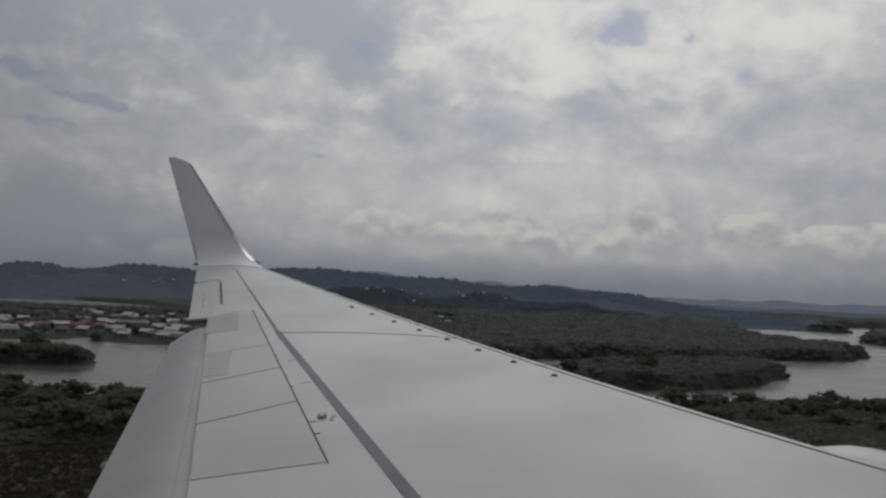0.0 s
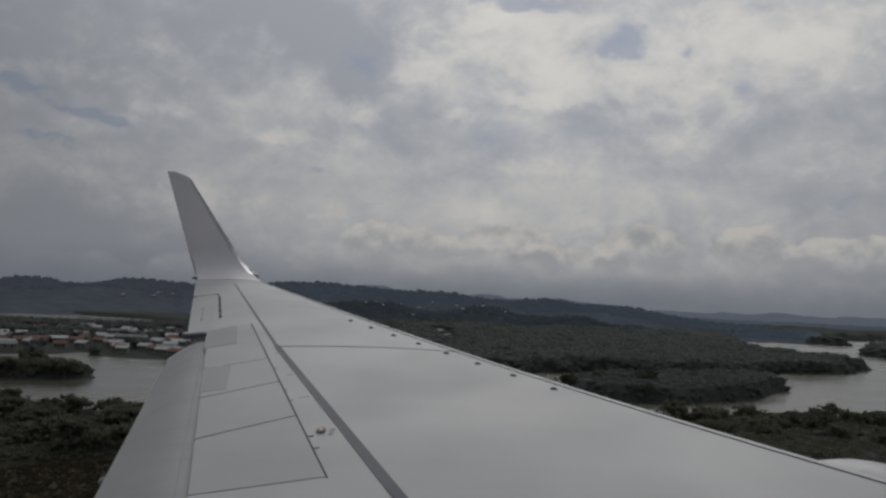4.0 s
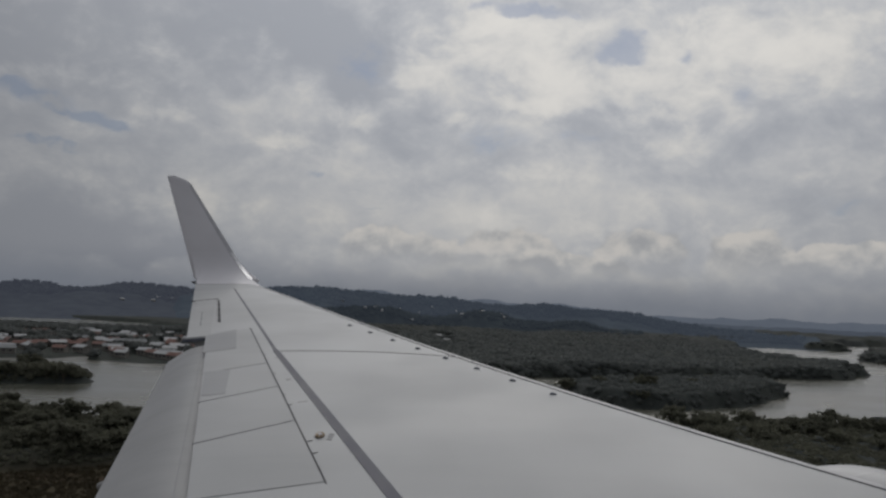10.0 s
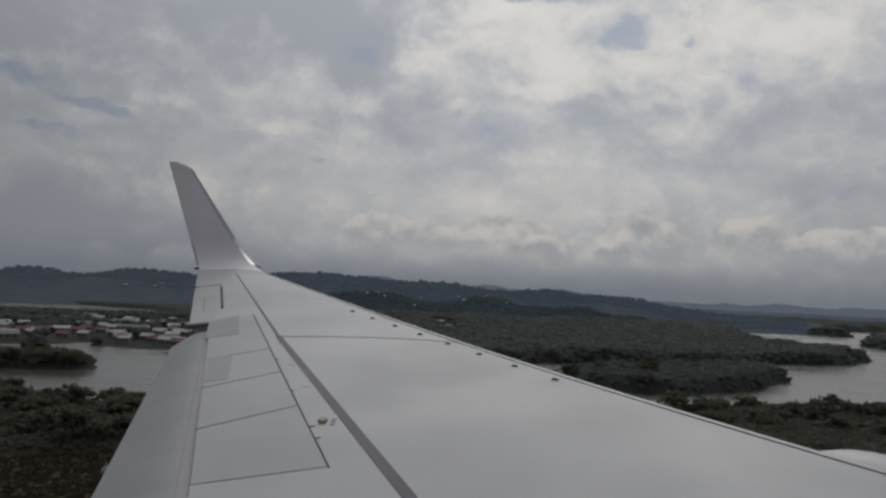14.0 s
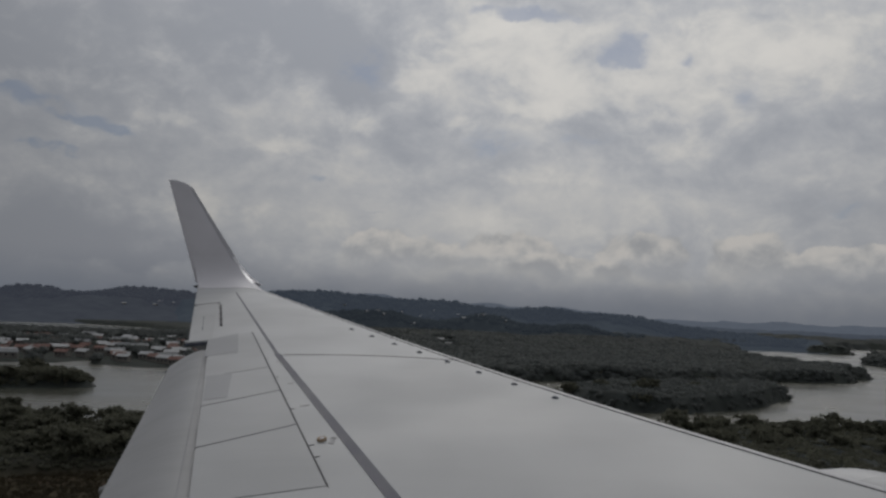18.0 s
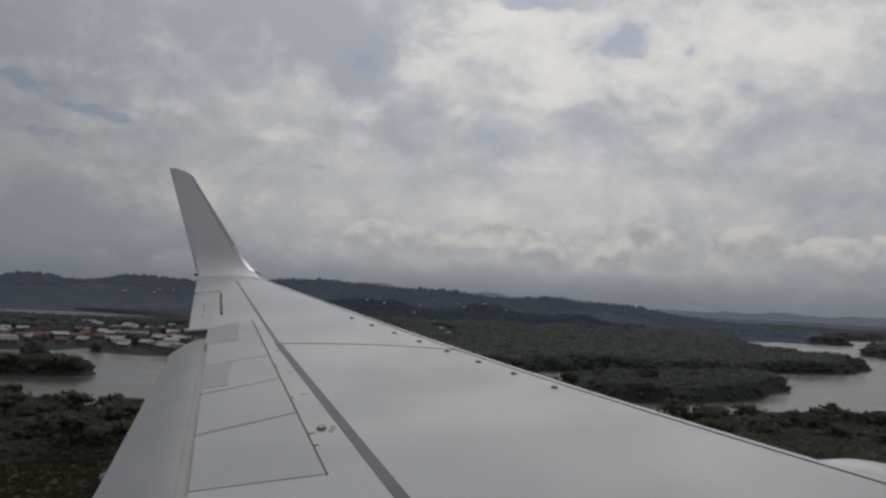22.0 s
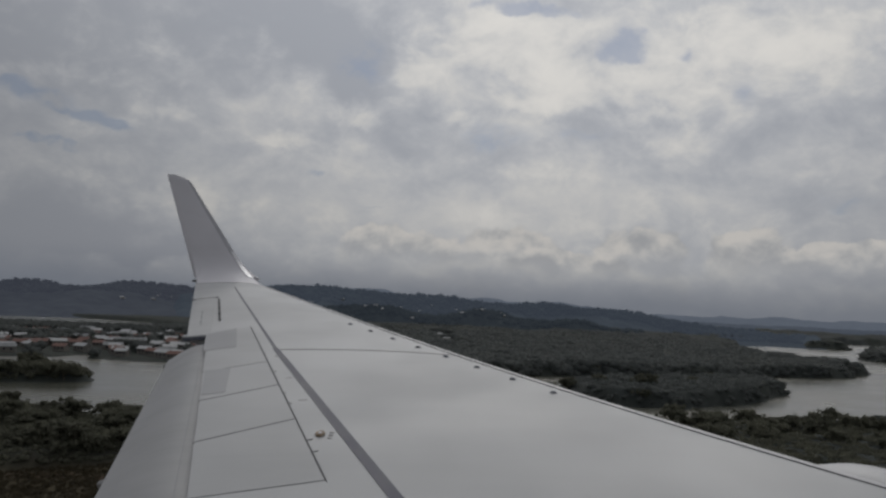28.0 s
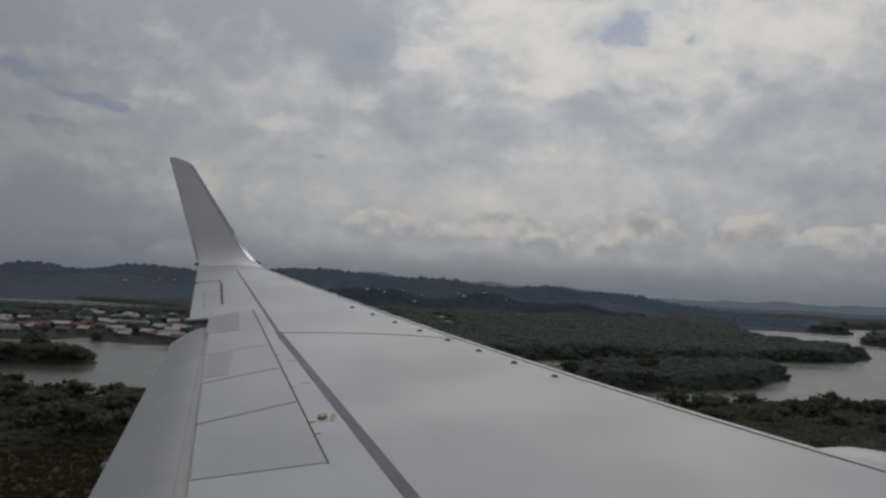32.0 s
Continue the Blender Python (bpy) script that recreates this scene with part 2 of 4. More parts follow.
def paint(name, colour, rough=0.3, dirt=0.12, streaks=True, gloss=0.2):
    """Aircraft paint: gloss, faint dirt streaked along the airflow, painted soft cloud reflections, slight waviness of
    the skin.
    """
    def build(n, bsdf):
        p = place(n)
        broad = n.noise(p, 0.7, 4, 0.5)
        flow = n.noise(n.vec("MULTIPLY", p, (0.8, 5.0, 2.0)), 1.0, 5, 0.55)
        dirty = n.math("MULTIPLY_ADD", flow, 0.6 if streaks else 0.2, n.math("MULTIPLY", broad, 0.5))
        dull = tuple(c * 0.70 for c in colour)
        # soft lighter and darker blotches in the colour imitate clouds mirrored in the skin
        cloud_blotch = n.noise(n.vec("MULTIPLY", p, (1.0, 0.55, 1.0)), 0.9, 3, 0.5, 0.3)
        mottled = n.mix(n.smooth(cloud_blotch, 0.38, 0.66), tuple(c * 0.955 for c in colour), tuple(c * 1.03 for c in colour))
        n.put(bsdf.inputs["Base Color"], n.mix(n.smooth(dirty, 0.45, 0.80, 0.0, dirt * 2.5), mottled, dull))
        n.put(bsdf.inputs["Roughness"], n.smooth(n.noise(p, 0.9, 2, 0.5), 0.3, 0.7, rough - 0.05, rough + 0.08))
        n.put(bsdf.inputs["Specular IOR Level"], gloss)
        bump(n, bsdf, n.noise(p, 0.5, 1, 0.4), 0.2, 0.03)
    return material(name, build)


def plain(name, colour, rough=0.6, metal=0.0, spread=0.2, scale=8.0):
    def build(n, bsdf):
        f = n.noise(place(n), scale, 5, 0.6)
        lo, hi = tuple(c * (1 - spread) for c in colour), tuple(min(1, c * (1 + spread)) for c in colour)
        n.put(bsdf.inputs["Base Color"], n.mix(n.smooth(f, 0.3, 0.7), lo, hi))
        n.put(bsdf.inputs["Roughness"], n.smooth(f, 0.2, 0.8, rough - 0.08, rough + 0.08))
        n.put(bsdf.inputs["Metallic"], metal)
    return material(name, build)


def foliage(name, dark, light, scale=0.6, relief=0.6):
    """Leaves: two greens, varied from crown to crown and within each crown."""
    def build(n, bsdf):
        p = n.add("ShaderNodeNewGeometry").outputs["Position"]
        island = n.add("ShaderNodeNewGeometry").outputs["Random Per Island"]
        own = n.add("ShaderNodeObjectInfo").outputs["Random"]
        f = n.noise(p, scale, 5, 0.65)
        wide = n.noise(p, 0.012, 3, 0.5)
        k = n.math("MULTIPLY_ADD", f, 0.5, n.math("MULTIPLY_ADD", island, 0.35, n.math("MULTIPLY_ADD", own, 0.25, n.math("MULTIPLY", wide, 0.3))))
        tone = n.mix(n.smooth(k, 0.35, 1.05), dark, light)
        n.put(bsdf.inputs["Base Color"], tone)
        n.put(bsdf.inputs["Roughness"], 0.75)
        n.put(bsdf.inputs["Specular IOR Level"], 0.15)
        bump(n, bsdf, f, relief, 0.6)
        # light also shines through the leaves
        thin = n.add("ShaderNodeBsdfTranslucent")
        n.put(thin.inputs[0], tone)
        both = n.add("ShaderNodeMixShader")
        n.put(both.inputs[0], 0.50)
        n.put(both.inputs[1], bsdf.outputs[0])
        n.put(both.inputs[2], thin.outputs[0])
        out = [o for o in n.tree.nodes if o.bl_idname == "ShaderNodeOutputMaterial"][0]
        n.put(out.inputs[0], both.outputs[0])
    return material(name, build)


def land_build(n, bsdf):
    p = n.add("ShaderNodeNewGeometry").outputs["Position"]
    f = n.noise(p, 0.09, 6, 0.62)
    wide = n.noise(p, 0.006, 5, 0.6)
    leafy = n.noise(n.vec("MULTIPLY", p, (1.0, 0.6, 1.0)), 0.16, 5, 0.7)
    # both wood tones lean cool, haze tinted into the land's colour
    tall_wood = n.mix(n.smooth(f, 0.3, 0.7), (0.038, 0.044, 0.045), (0.054, 0.060, 0.059))
    mangrove = n.mix(n.smooth(f, 0.3, 0.7), (0.044, 0.050, 0.046), (0.057, 0.063, 0.055))
    woods = n.mix(n.smooth(wide, 0.44, 0.58), tall_wood, mangrove)
    woods = n.mix(n.smooth(leafy, 0.35, 0.65, 0.0, 0.5), woods, (0.026, 0.030, 0.026))
    # the open field behind the near bank: dry grass with bare patches
    spread = n.vec("LENGTH", n.vec("MULTIPLY", p, (1.0, 1.0, 0.0)))
    tuft = n.noise(p, 1.1, 6, 0.7)
    bare = n.noise(n.vec("MULTIPLY", p, (0.03, 0.09, 0.05)), 1.0, 5, 0.6, 0.4)
    grass = n.mix(n.smooth(tuft, 0.3, 0.7), (0.044, 0.036, 0.023), (0.066, 0.056, 0.034))
    grass = n.mix(n.smooth(bare, 0.52, 0.68), grass, (0.068, 0.046, 0.034))
    n.put(bsdf.inputs["Base Color"], n.mix(n.smooth(n.math("MULTIPLY_ADD", wide, 30.0, spread), 205, 222), grass, woods))
    n.put(bsdf.inputs["Roughness"], 0.9)
    n.put(bsdf.inputs["Specular IOR Level"], 0.1)
    bump(n, bsdf, n.math("MULTIPLY_ADD", n.noise(p, 0.03, 5, 0.6), 2.0, f), 0.30, 2.0)


def water_build(n, bsdf):
    p = n.add("ShaderNodeNewGeometry").outputs["Position"]
    ripple = n.noise(n.vec("MULTIPLY", p, (0.5, 0.9, 1.0)), 0.9, 5, 0.6, 0.3)
    swirl = n.noise(n.vec("MULTIPLY", p, (0.006, 0.02, 1.0)), 1.0, 5, 0.6, 0.8)
    n.put(bsdf.inputs["Base Color"], n.mix(n.smooth(swirl, 0.35, 0.65), (0.085, 0.088, 0.072), (0.125, 0.122, 0.098)))
    n.put(bsdf.inputs["Roughness"], n.smooth(swirl, 0.3, 0.7, 0.16, 0.30))
    n.put(bsdf.inputs["IOR"], 1.33)
    bump(n, bsdf, ripple, 0.22, 0.10)


def haze_glow_build(wood, air):
    """Wooded slopes seen through kilometres of moist air; its pale haze is painted as emission."""
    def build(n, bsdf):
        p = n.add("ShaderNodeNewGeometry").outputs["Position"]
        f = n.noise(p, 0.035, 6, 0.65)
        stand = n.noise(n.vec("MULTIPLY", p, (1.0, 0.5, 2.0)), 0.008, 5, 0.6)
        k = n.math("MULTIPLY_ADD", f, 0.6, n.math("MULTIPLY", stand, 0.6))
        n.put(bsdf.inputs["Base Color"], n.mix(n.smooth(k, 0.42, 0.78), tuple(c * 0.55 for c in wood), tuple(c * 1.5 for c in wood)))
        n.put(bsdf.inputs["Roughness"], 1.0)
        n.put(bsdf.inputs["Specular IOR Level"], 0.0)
        # the slope itself glows, in place of light scattered by the air
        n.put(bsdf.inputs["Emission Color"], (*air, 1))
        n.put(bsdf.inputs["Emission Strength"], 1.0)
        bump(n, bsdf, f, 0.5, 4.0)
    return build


WING_WHITE = paint("wing_paint", (0.436, 0.445, 0.458), 0.36, 0.05, True, 0.22)
SPOILER_WHITE = paint("spoiler_paint", (0.404, 0.412, 0.424), 0.38, 0.07)
SLAT_WHITE = paint("slat_paint", (0.50, 0.50, 0.515), 0.30, 0.03)
FLAP_GREY = paint("flap_paint", (0.365, 0.366, 0.372), 0.34, 0.2)
WINGLET_WHITE = paint("winglet_paint", (0.69, 0.68, 0.72), 0.28, 0.08, False)
PATCH_GREY = paint("patch_paint", (0.335, 0.34, 0.36), 0.45, 0.1)
HULL_WHITE = paint("hull_paint", (0.55, 0.55, 0.56), 0.25, 0.06, False)
BAND_GREY = plain("sealant_band", (0.066, 0.068, 0.098), 0.55, 0, 0.12, 3.0)
SEAL_DARK = plain("seal_rubber", (0.042, 0.042, 0.050), 0.7, 0, 0.3, 5.0)
CAVITY = plain("cavity_dark", (0.09, 0.10, 0.13), 0.7, 0, 0.3, 4.0)
BARE_METAL = plain("bare_metal", (0.66, 0.66, 0.68), 0.30, 0.9, 0.08, 6.0)
EROSION = plain("erosion_strip", (0.44, 0.44, 0.47), 0.35, 0.3, 0.10, 9.0)
BRASS = plain("yellow_fitting", (0.33, 0.25, 0.17), 0.6, 0.0, 0.3, 60.0)
LENS = plain("lens_cover", (0.30, 0.30, 0.32), 0.12, 0, 0.1, 9.0)
PANE_DARK = plain("pane_dark", (0.03, 0.032, 0.035), 0.12, 0, 0.2, 3.0)
LETTER = plain("faded_marking", (0.34, 0.33, 0.34), 0.6, 0, 0.2, 30.0)
LAND = material("forest_land", land_build)
WATER = material("river_water", water_build)
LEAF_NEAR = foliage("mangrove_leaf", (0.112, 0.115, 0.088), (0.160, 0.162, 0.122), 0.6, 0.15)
# bluer and paler than the near leaves: distance haze put into the colour
LEAF_HAZED = foliage("hazed_canopy", (0.122, 0.136, 0.134), (0.168, 0.180, 0.172), 0.25, 0.15)
STRAW = foliage("dry_grass", (0.050, 0.042, 0.027), (0.082, 0.068, 0.042), 1.5)
BARK = plain("bark", (0.14, 0.115, 0.09), 0.9, 0, 0.4, 3.0)
# second colour of each: the bluish haze glow added to the slopes
HILL_NEAR = material("wooded_ridge_haze_glow", haze_glow_build((0.028, 0.033, 0.032), (0.029, 0.036, 0.049)))
HILL_FORE = material("wooded_knolls_haze_glow", haze_glow_build((0.030, 0.035, 0.033), (0.016, 0.020, 0.026)))
HILL_LEFT = material("wooded_hills_haze_glow", haze_glow_build((0.029, 0.033, 0.032), (0.030, 0.034, 0.046)))
MIST_NEAR = material("misty_hill_glow", haze_glow_build((0.026, 0.030, 0.030), (0.048, 0.057, 0.076)))
MIST_FAR = material("misty_mountain_glow", haze_glow_build((0.020, 0.024, 0.026), (0.080, 0.093, 0.118)))
ROOFS = [plain("roof_white", (0.34, 0.35, 0.36), 0.5, 0, 0.15, 0.6), plain("roof_red", (0.145, 0.070, 0.055), 0.7, 0, 0.3, 0.6),
         plain("roof_grey", (0.17, 0.18, 0.19), 0.6, 0, 0.2, 0.6)]
WALL_PAINT = plain("house_wall", (0.19, 0.18, 0.165), 0.8, 0, 0.2, 0.8)

# ---------------------------------------------------------------- building helpers
def mesh_from(name, verts, faces, mat, smooth=False):
    me = bpy.data.meshes.new(name)
    me.from_pydata([tuple(v) for v in verts], [], [tuple(f) for f in faces])
    me.materials.append(mat)
    if smooth:
        me.polygons.foreach_set("use_smooth", [True] * len(me.polygons))
    me.update()
    return me


def link(name, me, parent=None, label=""):
    ob = new(name, me)
    if parent is not None:
        ob.parent = parent
    return tagged(ob, label)


def solid(name, verts, faces, mat, parent=None, label="", smooth=False, bevel=0.0):
    """One closed mesh with outward faces and, if asked, worn edges."""
    bm = bmesh.new()
    vs = [bm.verts.new(v) for v in verts]
    for f in faces:
        bm.faces.new([vs[i] for i in f])
    bmesh.ops.recalc_face_normals(bm, faces=bm.faces)
    if bevel:
        bmesh.ops.bevel(bm, geom=list(bm.edges), offset=bevel, segments=1, affect="EDGES")
    me = bpy.data.meshes.new(name)
    bm.to_mesh(me)
    bm.free()
    me.materials.append(mat)
    if smooth:
        me.polygons.foreach_set("use_smooth", [True] * len(me.polygons))
    return link(name, me, parent, label)


def loft(name, rings, mat, parent=None, label="", smooth=True, closed=True):
    """Skin over rings of equal length, capped at both ends."""
    k = len(rings[0])
    verts = [v for ring in rings for v in ring]
    faces = []
    for i in range(len(rings) - 1):
        for j in range(k if closed else k - 1):
            a, b = i * k + j, i * k + (j + 1) % k
            faces.append((a, b, b + k, a + k))
    if closed:
        faces += [tuple(range(k)), tuple(range((len(rings) - 1) * k, len(rings) * k))]
    ob = solid(name, verts, faces, mat, parent, label, smooth)
    ob.data.set_sharp_from_angle(angle=radians(40))
    return ob


# ---------------------------------------------------------------- the wing's plan
# x forward, y outboard, z up, all from the eye
Y_ROOT, Y_STEP, Y_TIP = -0.7, 9.66, 15.6


def x_nose(y):
    d = y - 8
    return 0.8085 - 0.6102 * d + 0.0120 * d * d - 0.000835 * d ** 3 if d > -5 else 4.262 - 0.7928 * (d + 5)


def x_band(y):
    return -1.75 - (0.369 if y < 8.83 else 0.3485) * (y - 8.83)


def x_hinge(y):
    return -2.35 - 0.3245 * (y - 10.19)


def x_panel(y):
    return -2.76 - 0.271 * (y - 9.78)


def x_tail(y):
    return -2.95 - 0.289 * (y - 9.58)


def top(x, y, lift=0.0):
    """A point of the wing's upper skin."""
    z = -1.76 + 0.06 * x + 0.15 * y
    a, b = x_band(y), x_nose(y)
    s = max(0.0, (x - a) / (b - a))
    z -= 0.10 * s ** 2.2
    return Vector((x, y, z + lift)) + EYE


def slab(name, corners, mat, parent, lift=0.006, deep=0.02, label="", cuts=1, bevel=0.0):
    """A plate that follows the upper skin; corners run round it in plan."""
    (a, b, c, d) = corners
    up, low, faces = [], [], []
    for i in range(cuts + 1):
        s = i / cuts
        for p, q in ((a, b), (d, c)):
            x, y = p[0] + (q[0] - p[0]) * s, p[1] + (q[1] - p[1]) * s
            up.append(top(x, y, lift))
            low.append(top(x, y, lift - deep))
    m = len(up)
    verts = up + low
    for i in range(cuts):
        k = 2 * i
        faces += [(k, k + 2, k + 3, k + 1), (m + k + 1, m + k + 3, m + k + 2, m + k), (k, k + m, k + 2 + m, k + 2), (k + 1, k + 3, k + 3 + m, k + 1 + m)]
    faces += [(0, 1, 1 + m, m), (2 * cuts, 2 * cuts + m, 2 * cuts + 1 + m, 2 * cuts + 1)]
    return solid(name, verts, faces, mat, parent, label, False, bevel)


def strip(name, p, q, wide, mat, parent, lift=0.004, label="", wide_end=None, cuts=6):
    """A narrow flat band from p to q in plan."""
    p, q = Vector(p), Vector(q)
    side = Vector((q.y - p.y, p.x - q.x)).normalized()
    w0, w1 = wide / 2, (wide if wide_end is None else wide_end) / 2
    return slab(name, (p - side * w0, q - side * w1, q + side * w1, p + side * w0), mat, parent, lift, lift + 0.004, label, cuts)


airliner = tagged(new("airliner"), "white twin-engine airliner flying low over the estuary", "airplane")
airliner.location = (0, 0, 0)


def wing_ring(y, x_aft):
    """A closed section of the wing: upper skin from aft to nose, round the nose, back below."""
    nose, ring = x_nose(y), []
    chord = nose - x_aft
    thick = 0.06 + 0.085 * chord
    r = 0.11
    for i in range(25):
        s = i / 24
        ring.append(top(x_aft + (chord - r) * s, y))
    last = ring[-1]
    for i in range(1, 7):
        a = radians(90 * i / 6)
        ring.append(last + Vector((r * math.sin(a), 0, -0.13 * (1 - math.cos(a)))))
    for i in range(1, 13):
        s = i / 12
        z = top(nose - r, y).z - 0.13 - thick * math.sin(math.pi * min(1, s * 1.15) * 0.87) * (1 - 0.25 * s)
        ring.append(Vector((nose - chord * s, y, z if i < 12 else top(x_aft, y).z - 0.03)))
    return ring


stations = [Y_ROOT + (Y_STEP - Y_ROOT) * i / 30 for i in range(31)]
rings = [wing_ring(y, x_panel(y)) for y in stations]
rings += [wing_ring(Y_STEP + 0.002 + (Y_TIP - Y_STEP) * i / 20, x_tail(Y_STEP + (Y_TIP - Y_STEP) * i / 20)) for i in range(21)]
wing = loft("wing", rings, WING_WHITE, airliner, "glossy white wing skin with faint airflow dirt")

# the sealed spar joint
strip("sealant_band", (x_band(-0.6), -0.6), (x_band(8.85), 8.85), 0.10, BAND_GREY, wing, 0.004, "dull grey sealant band", 0.062, 24)
strip("sealant_band", (x_band(8.85), 8.85), (-3.62, 14.3), 0.034, BAND_GREY, wing, 0.004, "", 0.02, 8)
strip("skin_joint", (x_band(8.8) + 0.04, 8.8), (x_nose(8.75) - 0.10, 8.75), 0.016, SEAL_DARK, wing, 0.003, "", 0.012, 10)
gap_ring = []
for i in range(41):
    y = -0.5 + 15.3 * i / 40
    x = x_nose(y) - 0.205 + 0.004 * y
    w = 0.011
    gap_ring.append([top(x - w, y, -0.004), top(x + w, y, -0.004), top(x + w, y, 0.003), top(x - w, y, 0.003)])
slat_ring = []
for i in range(41):
    y = -0.5 + 15.3 * i / 40
    back, turn = x_nose(y) - 0.190 + 0.004 * y, top(x_nose(y) - 0.11, y)
    nose = [turn + Vector((0.11 * math.sin(a), 0, -0.13 * (1 - math.cos(a)))) for a in (0.0, 0.3, 0.6, 0.9, 1.2, 1.5)]
    skin = [top(back, y), top((back + x_nose(y) - 0.11) / 2, y)] + nose
    slat_ring.append([p + Vector((0, 0, 0.004)) + (Vector((0.004, 0, 0)) if k > 3 else Vector()) for k, p in enumerate(skin)] + [p - Vector((0.006, 0, 0.006)) for p in skin[::-1]])
loft("slat", slat_ring, SLAT_WHITE, wing, "bright painted slat along the leading edge")
loft("slat_gap", gap_ring, SEAL_DARK, wing, "dark gap behind the slat", False)

# spoiler panels between the hinge line and their trailing edges
# hinge station and slant of each chordwise cut
SPOILER_CUTS = ((10.19, 1.0), (8.17, 0.80), (7.22, 0.92), (6.17, 0.88), (4.89, 0.34))


def across(y, slant):
    """Chordwise line that meets the hinge line at y: its two ends in plan."""
    h = Vector((x_hinge(y), y))
    way = Vector((-1.0, -slant)).normalized()
    for i in range(300):
        p = h + way * (0.005 * i)
        if p.x < x_panel(p.y):
            break
    return h, p


for cut, (outer, inner) in enumerate(zip(SPOILER_CUTS, SPOILER_CUTS[1:])):
    (h0, p0), (h1, p1) = across(*outer), across(*inner)
    g = 0.009
    along = Vector((h0.x - h1.x, h0.y - h1.y)).normalized() * g
    aft = Vector((-1.0, -0.30)).normalized() * 0.006
    sp = slab("spoiler", (h1 + along + aft, h0 - along + aft, p0 - along, p1 + along), SPOILER_WHITE, wing, 0.012, 0.024, "off-white spoiler panel lying flush", 4, 0.002)
    strip("panel_seal", h1, p1, 0.007 if cut == 3 else 0.013, (BAND_GREY, SEAL_DARK, SEAL_DARK, PATCH_GREY)[cut], sp, 0.0125 if cut in (1, 2) else 0.008)
(h0, p0), (h1, p1) = across(*SPOILER_CUTS[0]), across(*SPOILER_CUTS[-1])
strip("hinge_seal", h1, h0, 0.008, SEAL_DARK, wing, 0.0125, "dark hinge line", 0.014, 12)
# fixed panels inboard of the spoilers
(h2, p2) = across(2.2, 0.34)
slab("fixed_panel", (h2, h1 - Vector((0.002, 0.006)), p1 - Vector((0.002, 0.006)), p2), WING_WHITE, wing, 0.011, 0.022, "", 6, 0.002)

# primer patches on the outer spoilers
slab("primer_patch", ((-2.20, 8.93), (-2.50, 10.10), (-2.755, 9.70), (-2.50, 8.72)), PATCH_GREY, wing, 0.0145, 0.004, "worn grey patch", 4)
slab("primer_patch", ((-1.79, 6.98), (-1.99, 7.90), (-2.205, 7.80), (-1.97, 6.90)), PATCH_GREY, wing, 0.0145, 0.004, "worn grey patch", 4)

# aileron with its hinge slots and balance tab
aileron = slab("aileron", ((-2.70, 9.70), (-3.55, 12.93), (-3.815, 12.72), (-2.955, 9.60)), SPOILER_WHITE, wing, 0.012, 0.03, "off-white aileron with dark hinge slots", 6, 0.002)
strip("aileron_gap", (-3.545, 12.975), (-3.86, 12.72), 0.05, SEAL_DARK, wing, 0.0125, "", 0.05, 2)
for k in range(4):
    y = 12.75 - 0.52 * k
    x = -3.46 + 0.285 * 0.52 * k
    strip("hinge_slot", (x, y), (x + 0.285 * 0.44, y - 0.44), 0.030, SEAL_DARK, aileron, 0.016, "", 0.030, 1)
for k in range(3):
    y = 11.55 - 0.42 * k
    strip("tab_slot", (-3.36 + 0.118 * k, y), (-3.27 + 0.118 * k, y - 0.30), 0.010, CAVITY, aileron, 0.015, "", 0.010, 1)
# dark-coloured strip gives the shade in the gap beside the flap
slab("aileron_edge", ((-2.70, 9.685), (-2.98, 9.575), (-2.98, 9.545), (-2.70, 9.655)), CAVITY, wing, 0.0, 0.035, "inboard edge of the aileron, its shadow put in as a dark strip", 1)

# small fins near the nose
for k in range(8):
    s = k / 7
    x, y = -1.162 + 2.164 * s, 10.61 - 3.51 * s
    base = top(x, y, 0.0)
    way, wide = Vector((0.034, -0.006, 0)), Vector((0.004, 0.022, 0.003))
    h = Vector((0, 0, 0.016))
    v = [base - way - wide, base + way - wide, base + way + wide, base - way + wide]
    w = [base - way * 0.5 - wide * 0.7 + h, base + way * 0.2 - wide * 0.7 + h, base + way * 0.2 + wide * 0.7 + h, base - way * 0.5 + wide * 0.7 + h]
    solid("vortex_generator", v + w, [(3, 2, 1, 0), (4, 5, 6, 7), (0, 1, 5, 4), (1, 2, 6, 5), (2, 3, 7, 6), (3, 0, 4, 7)], CAVITY, wing, "", False, 0.003)

# tie-down fitting beside its faded marking
fx, fy = -0.806, 5.80
ring = []
for i in range(20):
    a = 2 * math.pi * i / 20
    ring.append([top(fx + (0.026 + 0.009 * math.cos(b)) * math.cos(a), fy + (0.040 + 0.010 * math.cos(b)) * math.sin(a), 0.010 + 0.010 * math.sin(b)) for b in [2 * math.pi * j / 8 for j in range(8)]])
verts = [v for r in ring for v in r]
faces = [(i * 8 + j, i * 8 + (j + 1) % 8, ((i + 1) % 20) * 8 + (j + 1) % 8, ((i + 1) % 20) * 8 + j) for i in range(20) for j in range(8)]
fitting = solid("fitting", verts, faces, BRASS, wing, "small yellowed ring fitting", True)
solid("fitting_core", [top(fx + 0.014 * math.cos(i * 0.785), fy + 0.02 * math.sin(i * 0.785), z) for z in (0.0, 0.02) for i in range(8)],
      [tuple(range(7, -1, -1)), tuple(range(8, 16))] + [(i, (i + 1) % 8, 8 + (i + 1) % 8, 8 + i) for i in range(8)], WINGLET_WHITE, fitting, "white fitting core")
